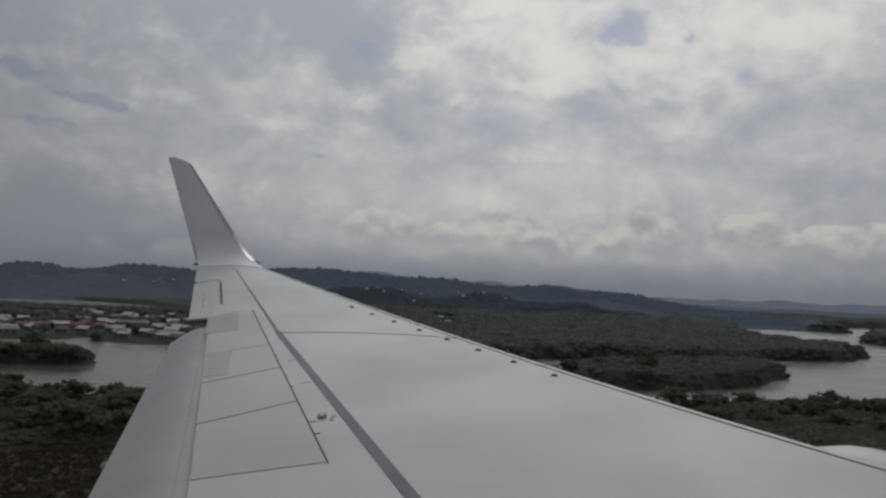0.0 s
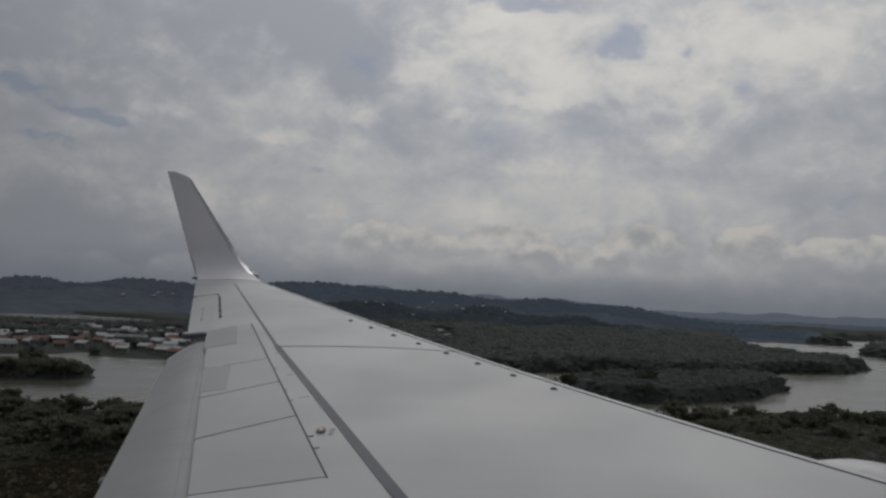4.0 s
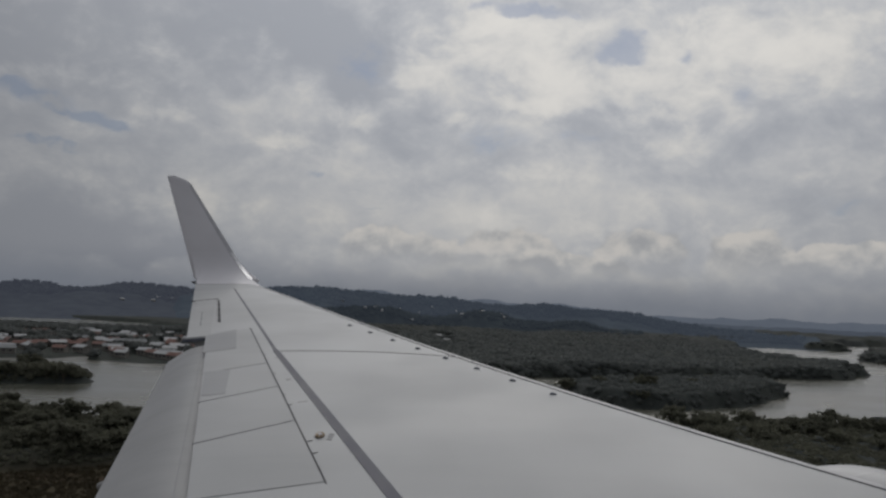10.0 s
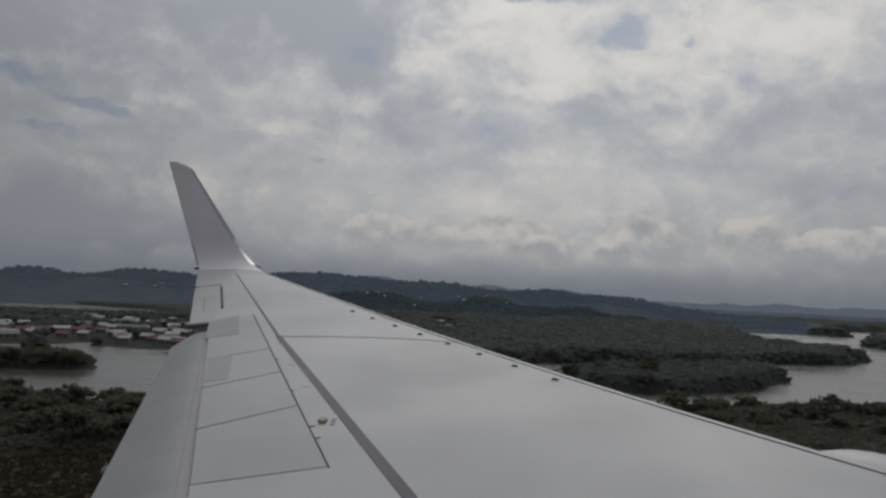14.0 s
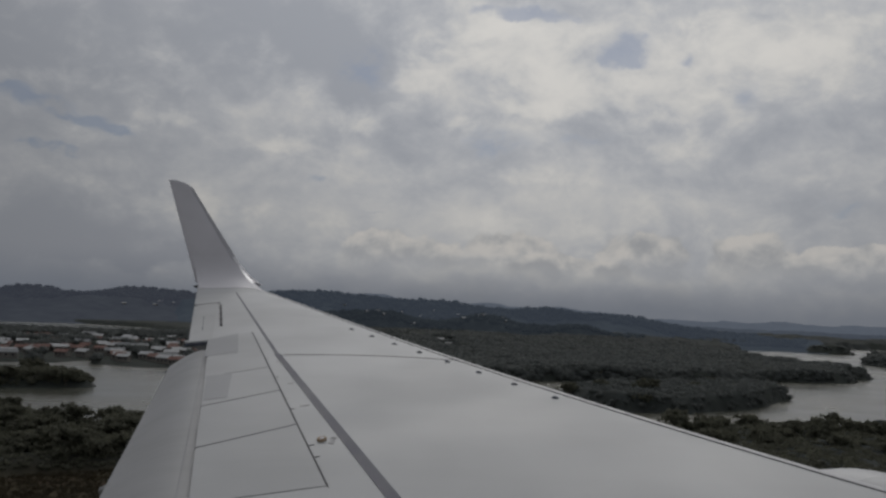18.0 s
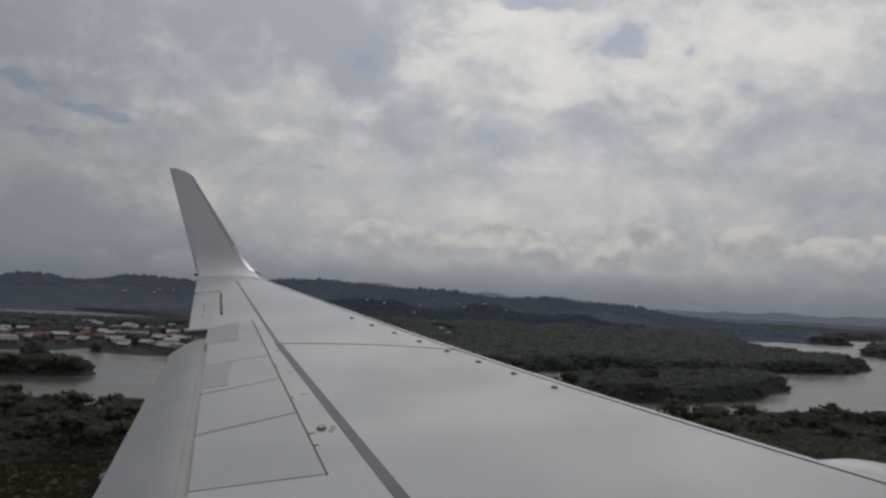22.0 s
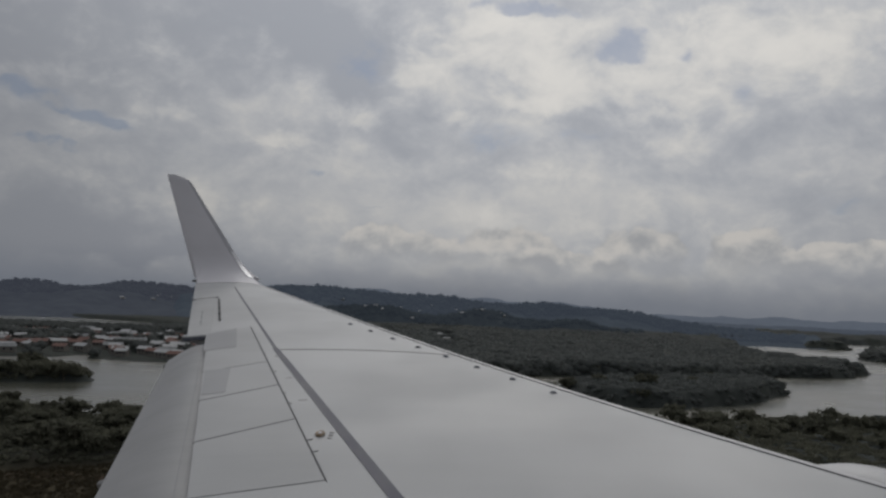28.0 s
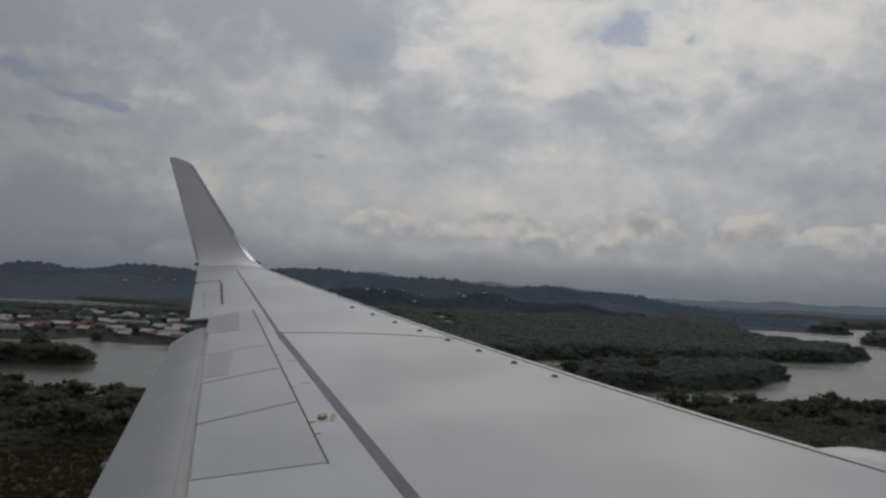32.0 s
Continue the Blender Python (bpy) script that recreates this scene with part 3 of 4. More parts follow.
for k in range(3):
    strip("marking_bar", (fx + 0.06, fy + 0.05 - 0.06 * k), (fx + 0.095, fy + 0.04 - 0.06 * k), 0.014, LETTER, wing, 0.004, "", 0.014, 1)
for y, d in ((5.43, 0.040), (5.68, 0.045), (6.62, 0.03), (6.95, 0.02), (7.75, 0.03), (8.6, 0.02)):
    strip("hinge_tick", (x_hinge(y) - 0.02, y), (x_hinge(y) + d, y + 0.02), 0.011, SEAL_DARK, wing, 0.004, "", 0.008, 1)
for y, d in ((6.72, 0.07), (7.5, 0.05), (8.45, 0.05)):
    strip("stencil_bar", (x_hinge(y) + 0.10, y), (x_hinge(y) + 0.10 + d, y + 0.02), 0.015, LETTER, wing, 0.003, "", 0.015, 1)


# ---------------------------------------------------------------- winglet
def winglet_ring(v):
    """A section of the upswept tip at v of its height; thin aerofoil."""
    base_z = top(-4.7, Y_TIP).z - EYE.z
    h = 2.10 * v
    lateral = 0.95 * (v + 0.10 * (1 - math.exp(-v * 14)))
    y = Y_TIP + lateral * 0.66
    grow = max(0.0, 1 - v / 0.24)
    lead = -3.63 - 1.60 * v + 0.16 * grow ** 2.0
    trail = -4.735 - 0.88 * v
    if v > 0.93:
        lead -= 0.22 * ((v - 0.93) / 0.07) ** 2
    z = base_z + h + 0.05 * grow ** 2
    chord = lead - trail
    ring, m = [], 14
    lean = Vector((0, math.cos(0.30), -math.sin(0.30))) if v > 0.25 else Vector((0, math.cos(0.30 + 1.0 * grow), -math.sin(0.30 + 1.0 * grow)))
    for k in range(2 * m):
        s = k / m if k < m else 2 - k / m
        t = 0.055 * chord * (2.2 * math.sqrt(max(s, 0)) * (1 - s) + 0.08)
        side = -1 if k < m else 1
        p = Vector((lead - chord * s, y, z)) + lean * (t * side)
        ring.append(p + EYE)
    return ring


winglet = loft("winglet", [winglet_ring(i / 36) for i in range(37)], WINGLET_WHITE, airliner, "tall white blended winglet, grey on its shaded face")
edge_rings = []
for i in range(24):
    v = 0.13 + 0.80 * i / 23
    ring = winglet_ring(v)
    inner = ring[1].lerp(ring[2], 0.45)
    a, b, c = ring[0], ring[1], ring[-1]
    inward = (b - c).normalized() * 0.004
    ahead = (a - (b + c) / 2).normalized() * 0.006
    edge_rings.append([inner + inward, b + inward, a + ahead + inward * 0.5, c - inward, c, b * 0.5 + c * 0.5, inner])
loft("erosion_strip", edge_rings, EROSION, winglet, "dull grey strip along the leading edge")
# smooth fillet from the wing's skin up into the winglet's inner face
fillet = []
for k in range(14):
    s = k / 13
    a = top(-3.30 - 1.20 * s, 15.02, 0.002)
    c, d = winglet_ring(0.27)[k], winglet_ring(0.34)[k]
    b = c - (d - c) * 3.4
    b.x = (a.x + c.x) / 2
    curve = [a * (1 - u) ** 2 + b * (2 * u * (1 - u)) + c * u * u for u in [j / 12 for j in range(13)]]
    fillet.append([p + Vector((0, -0.005 + 0.0045 * j / 12, 0.002 - 0.002 * j / 12)) for j, p in enumerate(curve)] + [p + Vector((0, 0.003, -0.003)) for p in curve[::-1]])
loft("fillet", fillet, WINGLET_WHITE, winglet, "bright blended fillet at the winglet's root")
# metal sliver added to imitate the highlight on the root's leading edge
sliver = [[fillet[0][j] + Vector((0.006, -0.008, 0.004)), fillet[1][j] + Vector((0.0, -0.008, 0.003)), fillet[1][j], fillet[0][j]] for j in range(4, 13)]
loft("root_strip", sliver, BARE_METAL, winglet, "bright metal sliver added as the highlight at the winglet's root", False)
slab("tip_bracket", ((-4.66, 15.30), (-4.70, 15.46), (-4.62, 15.46), (-4.58, 15.30)), SEAL_DARK, winglet, 0.012, 0.03, "small dark bracket", 1)
loft("fillet_lens", [[top(-3.46 - 0.12 * i, 15.35 + 0.05 * i, 0.0) + Vector((0.05 * math.cos(a), 0.03 * math.sin(a), 0.012 + 0.012 * math.sin(a))) for a in [0.785 * j for j in range(8)]] for i in range(4)], LENS, winglet, "clear position lamp cover")
for k in range(3):
    a = Vector((-4.70 - 0.045, 15.44 + 0.05 * k, top(-4.70, 15.44 + 0.05 * k).z - EYE.z - 0.01))
    solid("discharge_wick", [a + EYE + Vector((dx, dy, dz)) for dx in (0.02, 0.12) for dy, dz in ((-0.008, -0.008), (0.008, -0.008), (0, 0.010))],
          [(0, 1, 2), (5, 4, 3), (0, 3, 4, 1), (1, 4, 5, 2), (2, 5, 3, 0)], SEAL_DARK, winglet, "")
loft("position_lamp", [[top(-3.28 + 0.05 * i, 14.98 - 0.11 * i, -0.06) + Vector((0.07 + r * math.cos(a), 0, r * math.sin(a))) for a in [0.628 * j for j in range(10)]] for i, r in ((0, 0.012), (1, 0.035), (2, 0.045), (3, 0.04), (4, 0.012))], LENS, airliner, "smoked position lamp at the wing tip")


# ---------------------------------------------------------------- extended flap
def flap_ring(y):
    lead, tail = x_panel(y) + 0.10, -3.06 - 0.2283 * (y - 9.3)
    base = top(lead, y).z - 0.055
    drop = (top(tail, y).z - 0.215) - base
    ring = []
    for i in range(13):
        s = i / 12
        ring.append(Vector((lead + (tail - lead) * s, y, base + drop * (0.35 * s + 0.65 * s * s) + 0.055 * math.sin(math.pi * min(1, s * 1.05)) * (1 - s * 0.5))))
    for i in range(1, 12):
        s = 1 - i / 12
        ring.append(Vector((lead + (tail - lead) * s, y, base + drop * (0.45 * s + 0.55 * s * s) - 0.010 - 0.09 * math.sin(math.pi * s ** 0.6))))
    return ring


flap = loft("flap", [flap_ring(1.6 + (9.34 - 1.6) * i / 24) for i in range(25)] + [[v + Vector((0, 0.20, -0.015)) for v in flap_ring(9.34)]], FLAP_GREY, airliner, "grey-white flap, extended and drooping")
loft("flap_shroud", [[top(x_panel(y) - 0.004, y, -0.006), top(x_panel(y) + 0.06, y, -0.006), top(x_panel(y) + 0.06, y, -0.06), top(x_panel(y) - 0.004, y, -0.03)] for y in [1.6 + (9.6 - 1.6) * i / 20 for i in range(21)]], PATCH_GREY, flap, "grey shroud strip between spoiler and flap", False)
for k in (3,):
    seam = []
    for i in range(25):
        r = flap_ring(1.6 + (9.34 - 1.6) * i / 24)
        p, q = r[k], r[k] + (r[k + 1] - r[k]).normalized() * 0.006
        seam.append([p + Vector((0, 0, 0.003)), q + Vector((0, 0, 0.003)), q - Vector((0, 0, 0.003)), p - Vector((0, 0, 0.003))])
    loft("flap_seam", seam, PATCH_GREY, flap, "", False)
for y, long in ((5.6, 0.25), (9.2, 0.20)):
    tail = -3.06 - 0.2283 * (y - 9.3)
    z = top(tail, y).z - 0.20
    rings = []
    for i in range(10):
        s = i / 9
        r = 0.02 + 0.13 * math.sin(math.pi * (0.15 + 0.85 * s) ** 0.7) ** 0.8
        rings.append([Vector((tail + 0.9 - (0.9 + 0.16 * long) * s, y + 0.75 * r * math.cos(a), z + 0.05 - 0.10 * s + r * math.sin(a))) for a in [math.pi * j / 6 for j in range(12)]])
    loft("flap_track_fairing", rings, FLAP_GREY, airliner, "canoe-shaped fairing under the flap")


# ---------------------------------------------------------------- engine and hull
def lathe(name, profile, centre, mat, parent, label, sides=36):
    rings = [[Vector((centre[0] + x, centre[1] + r * math.cos(a), centre[2] + r * math.sin(a))) + EYE for a in [2 * math.pi * j / sides for j in range(sides)]] for x, r in profile]
    return loft(name, rings, mat, parent, label)


ENGINE = (2.78, 5.75, -1.895)
engine = lathe("engine_nacelle", ((-1.5, 0.42), (-0.9, 0.64), (-0.65, 0.735), (-0.4, 0.815), (-0.2, 0.868), (0.0, 0.906), (0.1, 0.917), (0.2, 0.921), (0.3, 0.913), (0.4, 0.897), (0.7, 0.862), (1.0, 0.85), (1.8, 0.85), (2.3, 0.86)), ENGINE, HULL_WHITE, airliner, "white engine cowl ahead of the wing", 72)
lathe("intake_lip", ((2.30, 0.86), (2.42, 0.85), (2.5, 0.82), (2.52, 0.79), (2.46, 0.76), (2.3, 0.75)), ENGINE, BARE_METAL, engine, "polished intake lip")
lathe("fan_face", ((2.0, 0.74), (2.02, 0.74), (2.03, 0.2), (2.25, 0.02)), ENGINE, CAVITY, engine, "")
lathe("exhaust_cone", ((-2.1, 0.05), (-1.8, 0.16), (-1.45, 0.30)), ENGINE, BARE_METAL, engine, "")
loft("pylon", [[Vector((ENGINE[0] + x, ENGINE[1] + dy, z)) + EYE for dy, z in ((-0.06, -1.4), (0.06, -1.4), (0.04, zt), (-0.04, zt))] for x, zt in ((-1.8, -1.32), (-0.8, -1.22), (-0.3, -1.12), (0.2, -1.10))], HULL_WHITE, engine, "", False)

# hull: a tube whose side has a row of windows; the eye sits in one of the openings
HULL_R, HULL_Y, HULL_Z = 1.88, -1.72, -0.40


def hull_skin():
    verts, faces, xs, zs = [], [], [], []
    for k in range(-9, 10):
        xs += [k * 0.508 - 0.135, k * 0.508 + 0.135]
    xs = [-11.0, -7.5] + xs + [7.5, 11.0]
    steps = [radians(a) for a in (-90, -70, -50, -30, -10, 2)] + [math.asin((z - HULL_Z) / HULL_R) for z in (-0.18, 0.18)] + [radians(a) for a in range(30, 270, 15)]
    for x in xs:
        taper = 1.0 if abs(x) < 8 else 0.8
        for a in steps:
            verts.append(Vector((x, HULL_Y + HULL_R * taper * math.cos(a), HULL_Z + HULL_R * taper * math.sin(a))) + EYE)
    m = len(steps)
    for i in range(len(xs) - 1):
        for j in range(m):
            opening = j == 6 and 2 <= i < len(xs) - 3 and i % 2 == 0
            if not opening:
                a, b = i * m + j, i * m + (j + 1) % m
                faces.append((a, a + m, b + m, b))
    faces += [tuple(range(m)), tuple(range((len(xs) - 1) * m, len(xs) * m))]
    me = mesh_from("hull", verts, faces, HULL_WHITE)
    ob = link("hull", me, airliner, "white cylindrical hull with a row of cabin windows")
    thick = ob.modifiers.new("thickness", "SOLIDIFY")
    thick.thickness, thick.offset = 0.03, 1
    return ob


hull = hull_skin()
for k in range(-9, 10):
    if k == 0:
        continue
    y0 = HULL_Y + HULL_R - 0.06
    v = [Vector((k * 0.508 + dx, y0 + dy, dz)) + EYE for dy in (0.0, -0.012) for dx, dz in ((-0.10, -0.17), (0.10, -0.17), (0.125, -0.12), (0.125, 0.12), (0.10, 0.17), (-0.10, 0.17), (-0.125, 0.12), (-0.125, -0.12))]
    solid("cabin_window", v, [tuple(range(8)), tuple(range(15, 7, -1))] + [(i, (i + 1) % 8, 8 + (i + 1) % 8, 8 + i) for i in range(8)], PANE_DARK, hull, "")

# ---------------------------------------------------------------- the land
rng = np.random.default_rng(7)


def lattice(x, y, seed):
    """Repeatable value noise on a square lattice, vectorised, 0..1."""
    xi, yi = np.floor(x).astype(np.int64), np.floor(y).astype(np.int64)
    fx, fy = x - xi, y - yi
    fx, fy = fx * fx * (3 - 2 * fx), fy * fy * (3 - 2 * fy)

    def h(a, b):
        k = (a * 374761393 + b * 668265263 + seed * 1442695041) & 0xFFFFFFFF
        k = ((k ^ (k >> 13)) * 1274126177) & 0xFFFFFFFF
        return ((k ^ (k >> 16)) & 0xFFFF) / 65535.0

    return (h(xi, yi) * (1 - fx) + h(xi + 1, yi) * fx) * (1 - fy) + (h(xi, yi + 1) * (1 - fx) + h(xi + 1, yi + 1) * fx) * fy


def fractal(x, y, size, octaves=4, seed=1):
    total, gain, norm = 0, 1.0, 0.0
    for k in range(octaves):
        total = total + gain * lattice(x / size * 2 ** k + 17.3 * k, y / size * 2 ** k - 9.1 * k, seed + k)
        norm += gain
        gain *= 0.5
    return total / norm


def inside(x, y, outline):
    """Metres to the outline's edge, positive inside."""
    best = np.full(np.shape(x), 1e18)
    odd = np.zeros(np.shape(x), bool)
    n = len(outline)
    for i in range(n):
        (ax, ay), (bx, by) = outline[i], outline[(i + 1) % n]
        dx, dy = bx - ax, by - ay
        s = np.clip(((x - ax) * dx + (y - ay) * dy) / (dx * dx + dy * dy), 0, 1)
        best = np.minimum(best, (x - ax - s * dx) ** 2 + (y - ay - s * dy) ** 2)
        if ay != by:
            odd ^= ((ay > y) != (by > y)) & (x < (bx - ax) * (y - ay) / (by - ay) + ax)
    return np.where(odd, 1, -1) * np.sqrt(best)


# shores of the estuary: near bank, islet, far bank with its spit, islet in the bay, wooded point
NEAR_BANK = ((-900, 300), (-300, 264), (-128, 250), (-104, 236), (-76, 242), (20, 246), (64, 268), (92, 296), (128, 312), (172, 304), (240, 280), (420, 250), (1500, 300), (1600, -900), (-1000, -900))
ISLET = ((-420, 380), (-300, 360), (-178, 342), (-152, 362), (-164, 384), (-230, 402), (-420, 410))
FAR_BANK = ((-4900, 700), (-900, 490), (-330, 462), (-222, 478), (-216, 520), (-210, 480), (-100, 478), (-25, 484), (42, 495), (116, 520), (201, 557), (292, 602), (344, 645), (354, 690), (332, 770), (330, 870), (372, 1010), (430, 1200), (466, 1335), (672, 1450), (960, 1700), (2600, 2150), (4900, 2900), (4900, 4900), (-4900, 4900))
BAY_ISLET = ((62, 416), (83, 438), (139, 470), (184, 492), (200, 486), (193, 446), (146, 384), (113, 356), (78, 349), (58, 371))
POINT = ((486, 950), (480, 880), (560, 830), (800, 800), (1700, 1000), (1900, 1400), (900, 1330), (600, 1130))
FAR_ISLET = ((560, 1255), (620, 1245), (632, 1290), (580, 1300))
# a narrow reach of water behind the village plain
INLET = ((-1900, 1400), (-1000, 850), (-520, 835), (-320, 860), (-290, 950), (-400, 1120), (-680, 1230), (-1100, 1330), (-1900, 1800))
SHORES = (NEAR_BANK, ISLET, FAR_BANK, BAY_ISLET, POINT, FAR_ISLET)
# hills: x, y, half widths, height
HILLS = ((300, 1130, 110, 120, 8), (130, 1020, 110, 120, 6), (-60, 1180, 150, 150, 9), (190, 1400, 150, 130, 9), (20, 1500, 160, 150, 9))


def shore(x, y):
    wob = (fractal(x, y, 46, 4, 5) - 0.5) * 26
    d = np.full(np.shape(x), -1e9)
    for s in SHORES:
        d = np.maximum(d, inside(x, y, s))
    d = np.minimum(d, -inside(x, y, INLET))
    return d + wob * np.clip(np.hypot(x, y) / 500, 0.35, 1.6)


def ground_height(x, y):
    d = shore(x, y)
    z = np.clip(d * 0.10, -3.0, 1.1)
    hill = 0
    for hx, hy, rx, ry, h in HILLS:
        hill = hill + h * np.exp(-((x - hx) / rx) ** 2 - ((y - hy) / ry) ** 2)
    rough = fractal(x, y, 260, 5, 11)
    hill = hill * (0.36 + 0.80 * rough)
    return np.where(d > 0, z + hill * np.clip(d / 160, 0, 1) + np.clip(d / 60, 0, 1) * 1.2 * fractal(x, y, 40, 3, 3), z)


def polar_sheet(name, mat, radii, angles, height):
    rr, aa = np.meshgrid(radii, angles, indexing="ij")
    x, y = rr * np.sin(aa), rr * np.cos(aa)
    z = height(x, y)
    verts = np.stack([x, y, z], -1).reshape(-1, 3)
    n, m = rr.shape
    i, j = np.meshgrid(np.arange(n - 1), np.arange(m), indexing="ij")
    k = (j + 1) % m
    faces = np.stack([i * m + j, i * m + k, (i + 1) * m + k, (i + 1) * m + j], -1).reshape(-1, 4)
    me = bpy.data.meshes.new(name)
    me.from_pydata(verts.tolist(), [], faces.tolist())
    me.materials.append(mat)
    me.polygons.foreach_set("use_smooth", [True] * len(me.polygons))
    me.update()
    return new(name, me)


def wooded(x, y):
    """0 on the open dry-grass field behind the near bank, 1 in the woods."""
    edge = np.where(x > 0, 150, 196) + 40 * (fractal(x, y, 60, 3, 61) - 0.5)
    return np.clip((np.hypot(x, y) - edge) / 6.0, 0, 1)


def sow(count, az_lo, az_hi, r_lo, r_hi, margin=1.0, power=1.0):
    """Random places on dry land within a sector seen from the origin."""
    az = radians(az_lo) + (radians(az_hi) - radians(az_lo)) * rng.random(count)
    r = r_lo * (r_hi / r_lo) ** (rng.random(count) ** power)
    x, y = r * np.sin(az), r * np.cos(az)
    keep = (shore(x, y) > margin) & (wooded(x, y) > 0.3)
    return x[keep], y[keep]


# sites of the houses, kept free of trees
homes_at = [(-262, 560, 0), (-300, 640, 1), (-330, 770, 2), (-250, 610, 3)]
for az_lo, az_hi, r_lo, r_hi, count, kinds in ((-30, -16, 490, 620, 64, (1, 1, 3, 2, 0)), (-31, -15, 620, 830, 60, (1, 1, 2, 3, 0)), (-8, 3, 760, 1000, 12, (0, 3, 1))):
    x, y = sow(count, az_lo, az_hi, r_lo, r_hi, 12)
    homes_at += [(float(a), float(b), kinds[int(rng.integers(len(kinds)))]) for a, b in zip(x, y)]


def cleared(x, y):
    """False where a house stands or looks out."""
    keep = np.ones(np.shape(x), bool)
    for hx, hy, _ in homes_at:
        d = math.hypot(hx, hy)
        along = ((x - hx) * hx + (y - hy) * hy) / d
        off = ((x - hx) * hy - (y - hy) * hx) / d
        keep &= ~((along < 9) & (along > -34) & (np.abs(off) < 10))
    return keep


def canopy(x, y):
    """Height of the closed tree cover over the soil: low thicket on the near banks, full woods beyond."""
    d, r = shore(x, y), np.hypot(x, y)
    bumps = fractal(x, y, 16, 2, 41) * 3.6 * np.clip((1150 - r) / 500, 0, 1) + fractal(x, y, 90, 3, 47) * 5.0 + fractal(x, y, 40, 3, 53) * (5 * np.clip((r - 500) / 300, 0, 1) + 7 * np.clip((r - 900) / 600, 0, 1))
    bumps = np.where((x < -150) & (r < 1600), 0.32 * bumps, bumps)
    tall = np.where(r > 335, 2.2 + bumps, 1.4 + 0.30 * bumps + 2.4 * fractal(x, y, 7, 2, 71) ** 1.5)
    tall = tall * np.clip((d - 1.0) / 6.0, 0, 1) ** 0.6 * wooded(x, y)
    return tall * cleared(x, y)


def canopy_top(x, y):
    return ground_height(x, y) + canopy(x, y)


front = np.linspace(radians(-38), radians(38), 420)
rear = np.linspace(radians(38), radians(322), 90)[1:-1]
ground = polar_sheet("ground", LAND, np.concatenate([[1.0, 30, 60], np.geomspace(90, 4750, 620)]), np.concatenate([front, rear]), canopy_top)
tagged(ground, "dark wooded estuary land rising to low hills", "ground", "", "structure")
water = polar_sheet("water", WATER, np.array([0.5, 200, 800, 2000, 4800]), np.linspace(0, 2 * math.pi, 97)[:-1], lambda x, y: x * 0)
tagged(water, "calm grey-brown estuary water", "water", "", "structure")


def hill_height(x, y, peaks, seed):
    """Rounded wooded hills with spurs; each peak: bearing (degrees), distance, half widths in degrees and metres, height."""
    az, r = np.degrees(np.arctan2(x, y)), np.hypot(x, y)
    az = az + 2.6 * (fractal(x, y, 420, 4, seed + 3) - 0.5)
    level, ridge, depth, norm = 0.0, 0.0, 0.0, 1e-9
    for a, d, wide, deep, h in peaks:
        w = np.exp(-((az - a) / wide) ** 2)
        level, ridge, depth, norm = level + w * h, ridge + w * d, depth + w * deep, norm + w
    level, ridge, depth = level / norm, ridge / norm, depth / norm
    rough = fractal(x, y, 330, 5, seed) - 0.5
    spur = 1 - np.abs(2 * fractal(x, y, 240, 3, seed + 5) - 1)
    total = level * np.exp(-(np.abs((r - ridge) / depth + 0.5 * rough) ** 2.2)) * (0.58 + 0.85 * rough + 0.50 * spur) * np.clip(norm / 0.25, 0, 1)
    return total + np.clip(total / 12, 0, 1) * (5.0 * fractal(x, y, 62, 3, seed + 9) + 4.6 * fractal(x, y, 19, 2, seed + 11)) - 2.5


def hill_range(name, mat, az_lo, az_hi, r_lo, r_hi, peaks, seed, label, across_cuts=460, deep_cuts=90):
    aa, rr = np.meshgrid(np.radians(np.linspace(az_lo, az_hi, across_cuts)), np.linspace(r_lo, r_hi, deep_cuts), indexing="ij")
    x, y = rr * np.sin(aa), rr * np.cos(aa)
    foot = np.clip((rr - r_lo) / 110, 0, 1)
    verts = np.stack([x, y, (hill_height(x, y, peaks, seed) + 2.5) * foot * foot * (3 - 2 * foot) - 2.5], -1).reshape(-1, 3)
    i, j = np.meshgrid(np.arange(across_cuts - 1), np.arange(deep_cuts - 1), indexing="ij")
    faces = np.stack([i * deep_cuts + j, (i + 1) * deep_cuts + j, (i + 1) * deep_cuts + j + 1, i * deep_cuts + j + 1], -1).reshape(-1, 4)
    ob = new(name, mesh_from(name, verts.tolist(), faces.tolist(), mat, True))
    return tagged(ob, label, "distant hills", "", "structure")


RIDGE = ((-14.0, 1560, 3.0, 190, 36), (-9.5, 1560, 2.4, 190, 52), (-5.5, 1500, 2.4, 190, 49), (-1.0, 1560, 2.0, 190, 52), (3.0, 1500, 2.0, 190, 41), (6.6, 1560, 2.0, 190, 42), (10.2, 1500, 1.8, 190, 33), (13.4, 1540, 1.8, 190, 32),
         (16.4, 1560, 1.8, 180, 22), (19.6, 1580, 1.8, 180, 19), (22.6, 1580, 1.8, 180, 13))
FORE_RIDGE = ((-8.0, 1230, 2.2, 120, 28), (-4.4, 1200, 2.0, 120, 34), (-0.6, 1230, 1.8, 120, 26), (2.6, 1190, 1.8, 120, 31), (6.0, 1200, 1.8, 120, 21), (9.6, 1200, 1.6, 120, 25), (12.4, 1190, 1.5, 110, 14))
LEFT_HILLS = ((-36, 1750, 4.0, 330, 40), (-30.0, 1700, 2.6, 330, 41), (-26.5, 1760, 2.0, 330, 48), (-23.5, 1700, 2.0, 330, 40), (-20.5, 1740, 2.0, 330, 48), (-16.5, 1740, 3.0, 330, 44), (-11.5, 1760, 2.4, 330, 33))
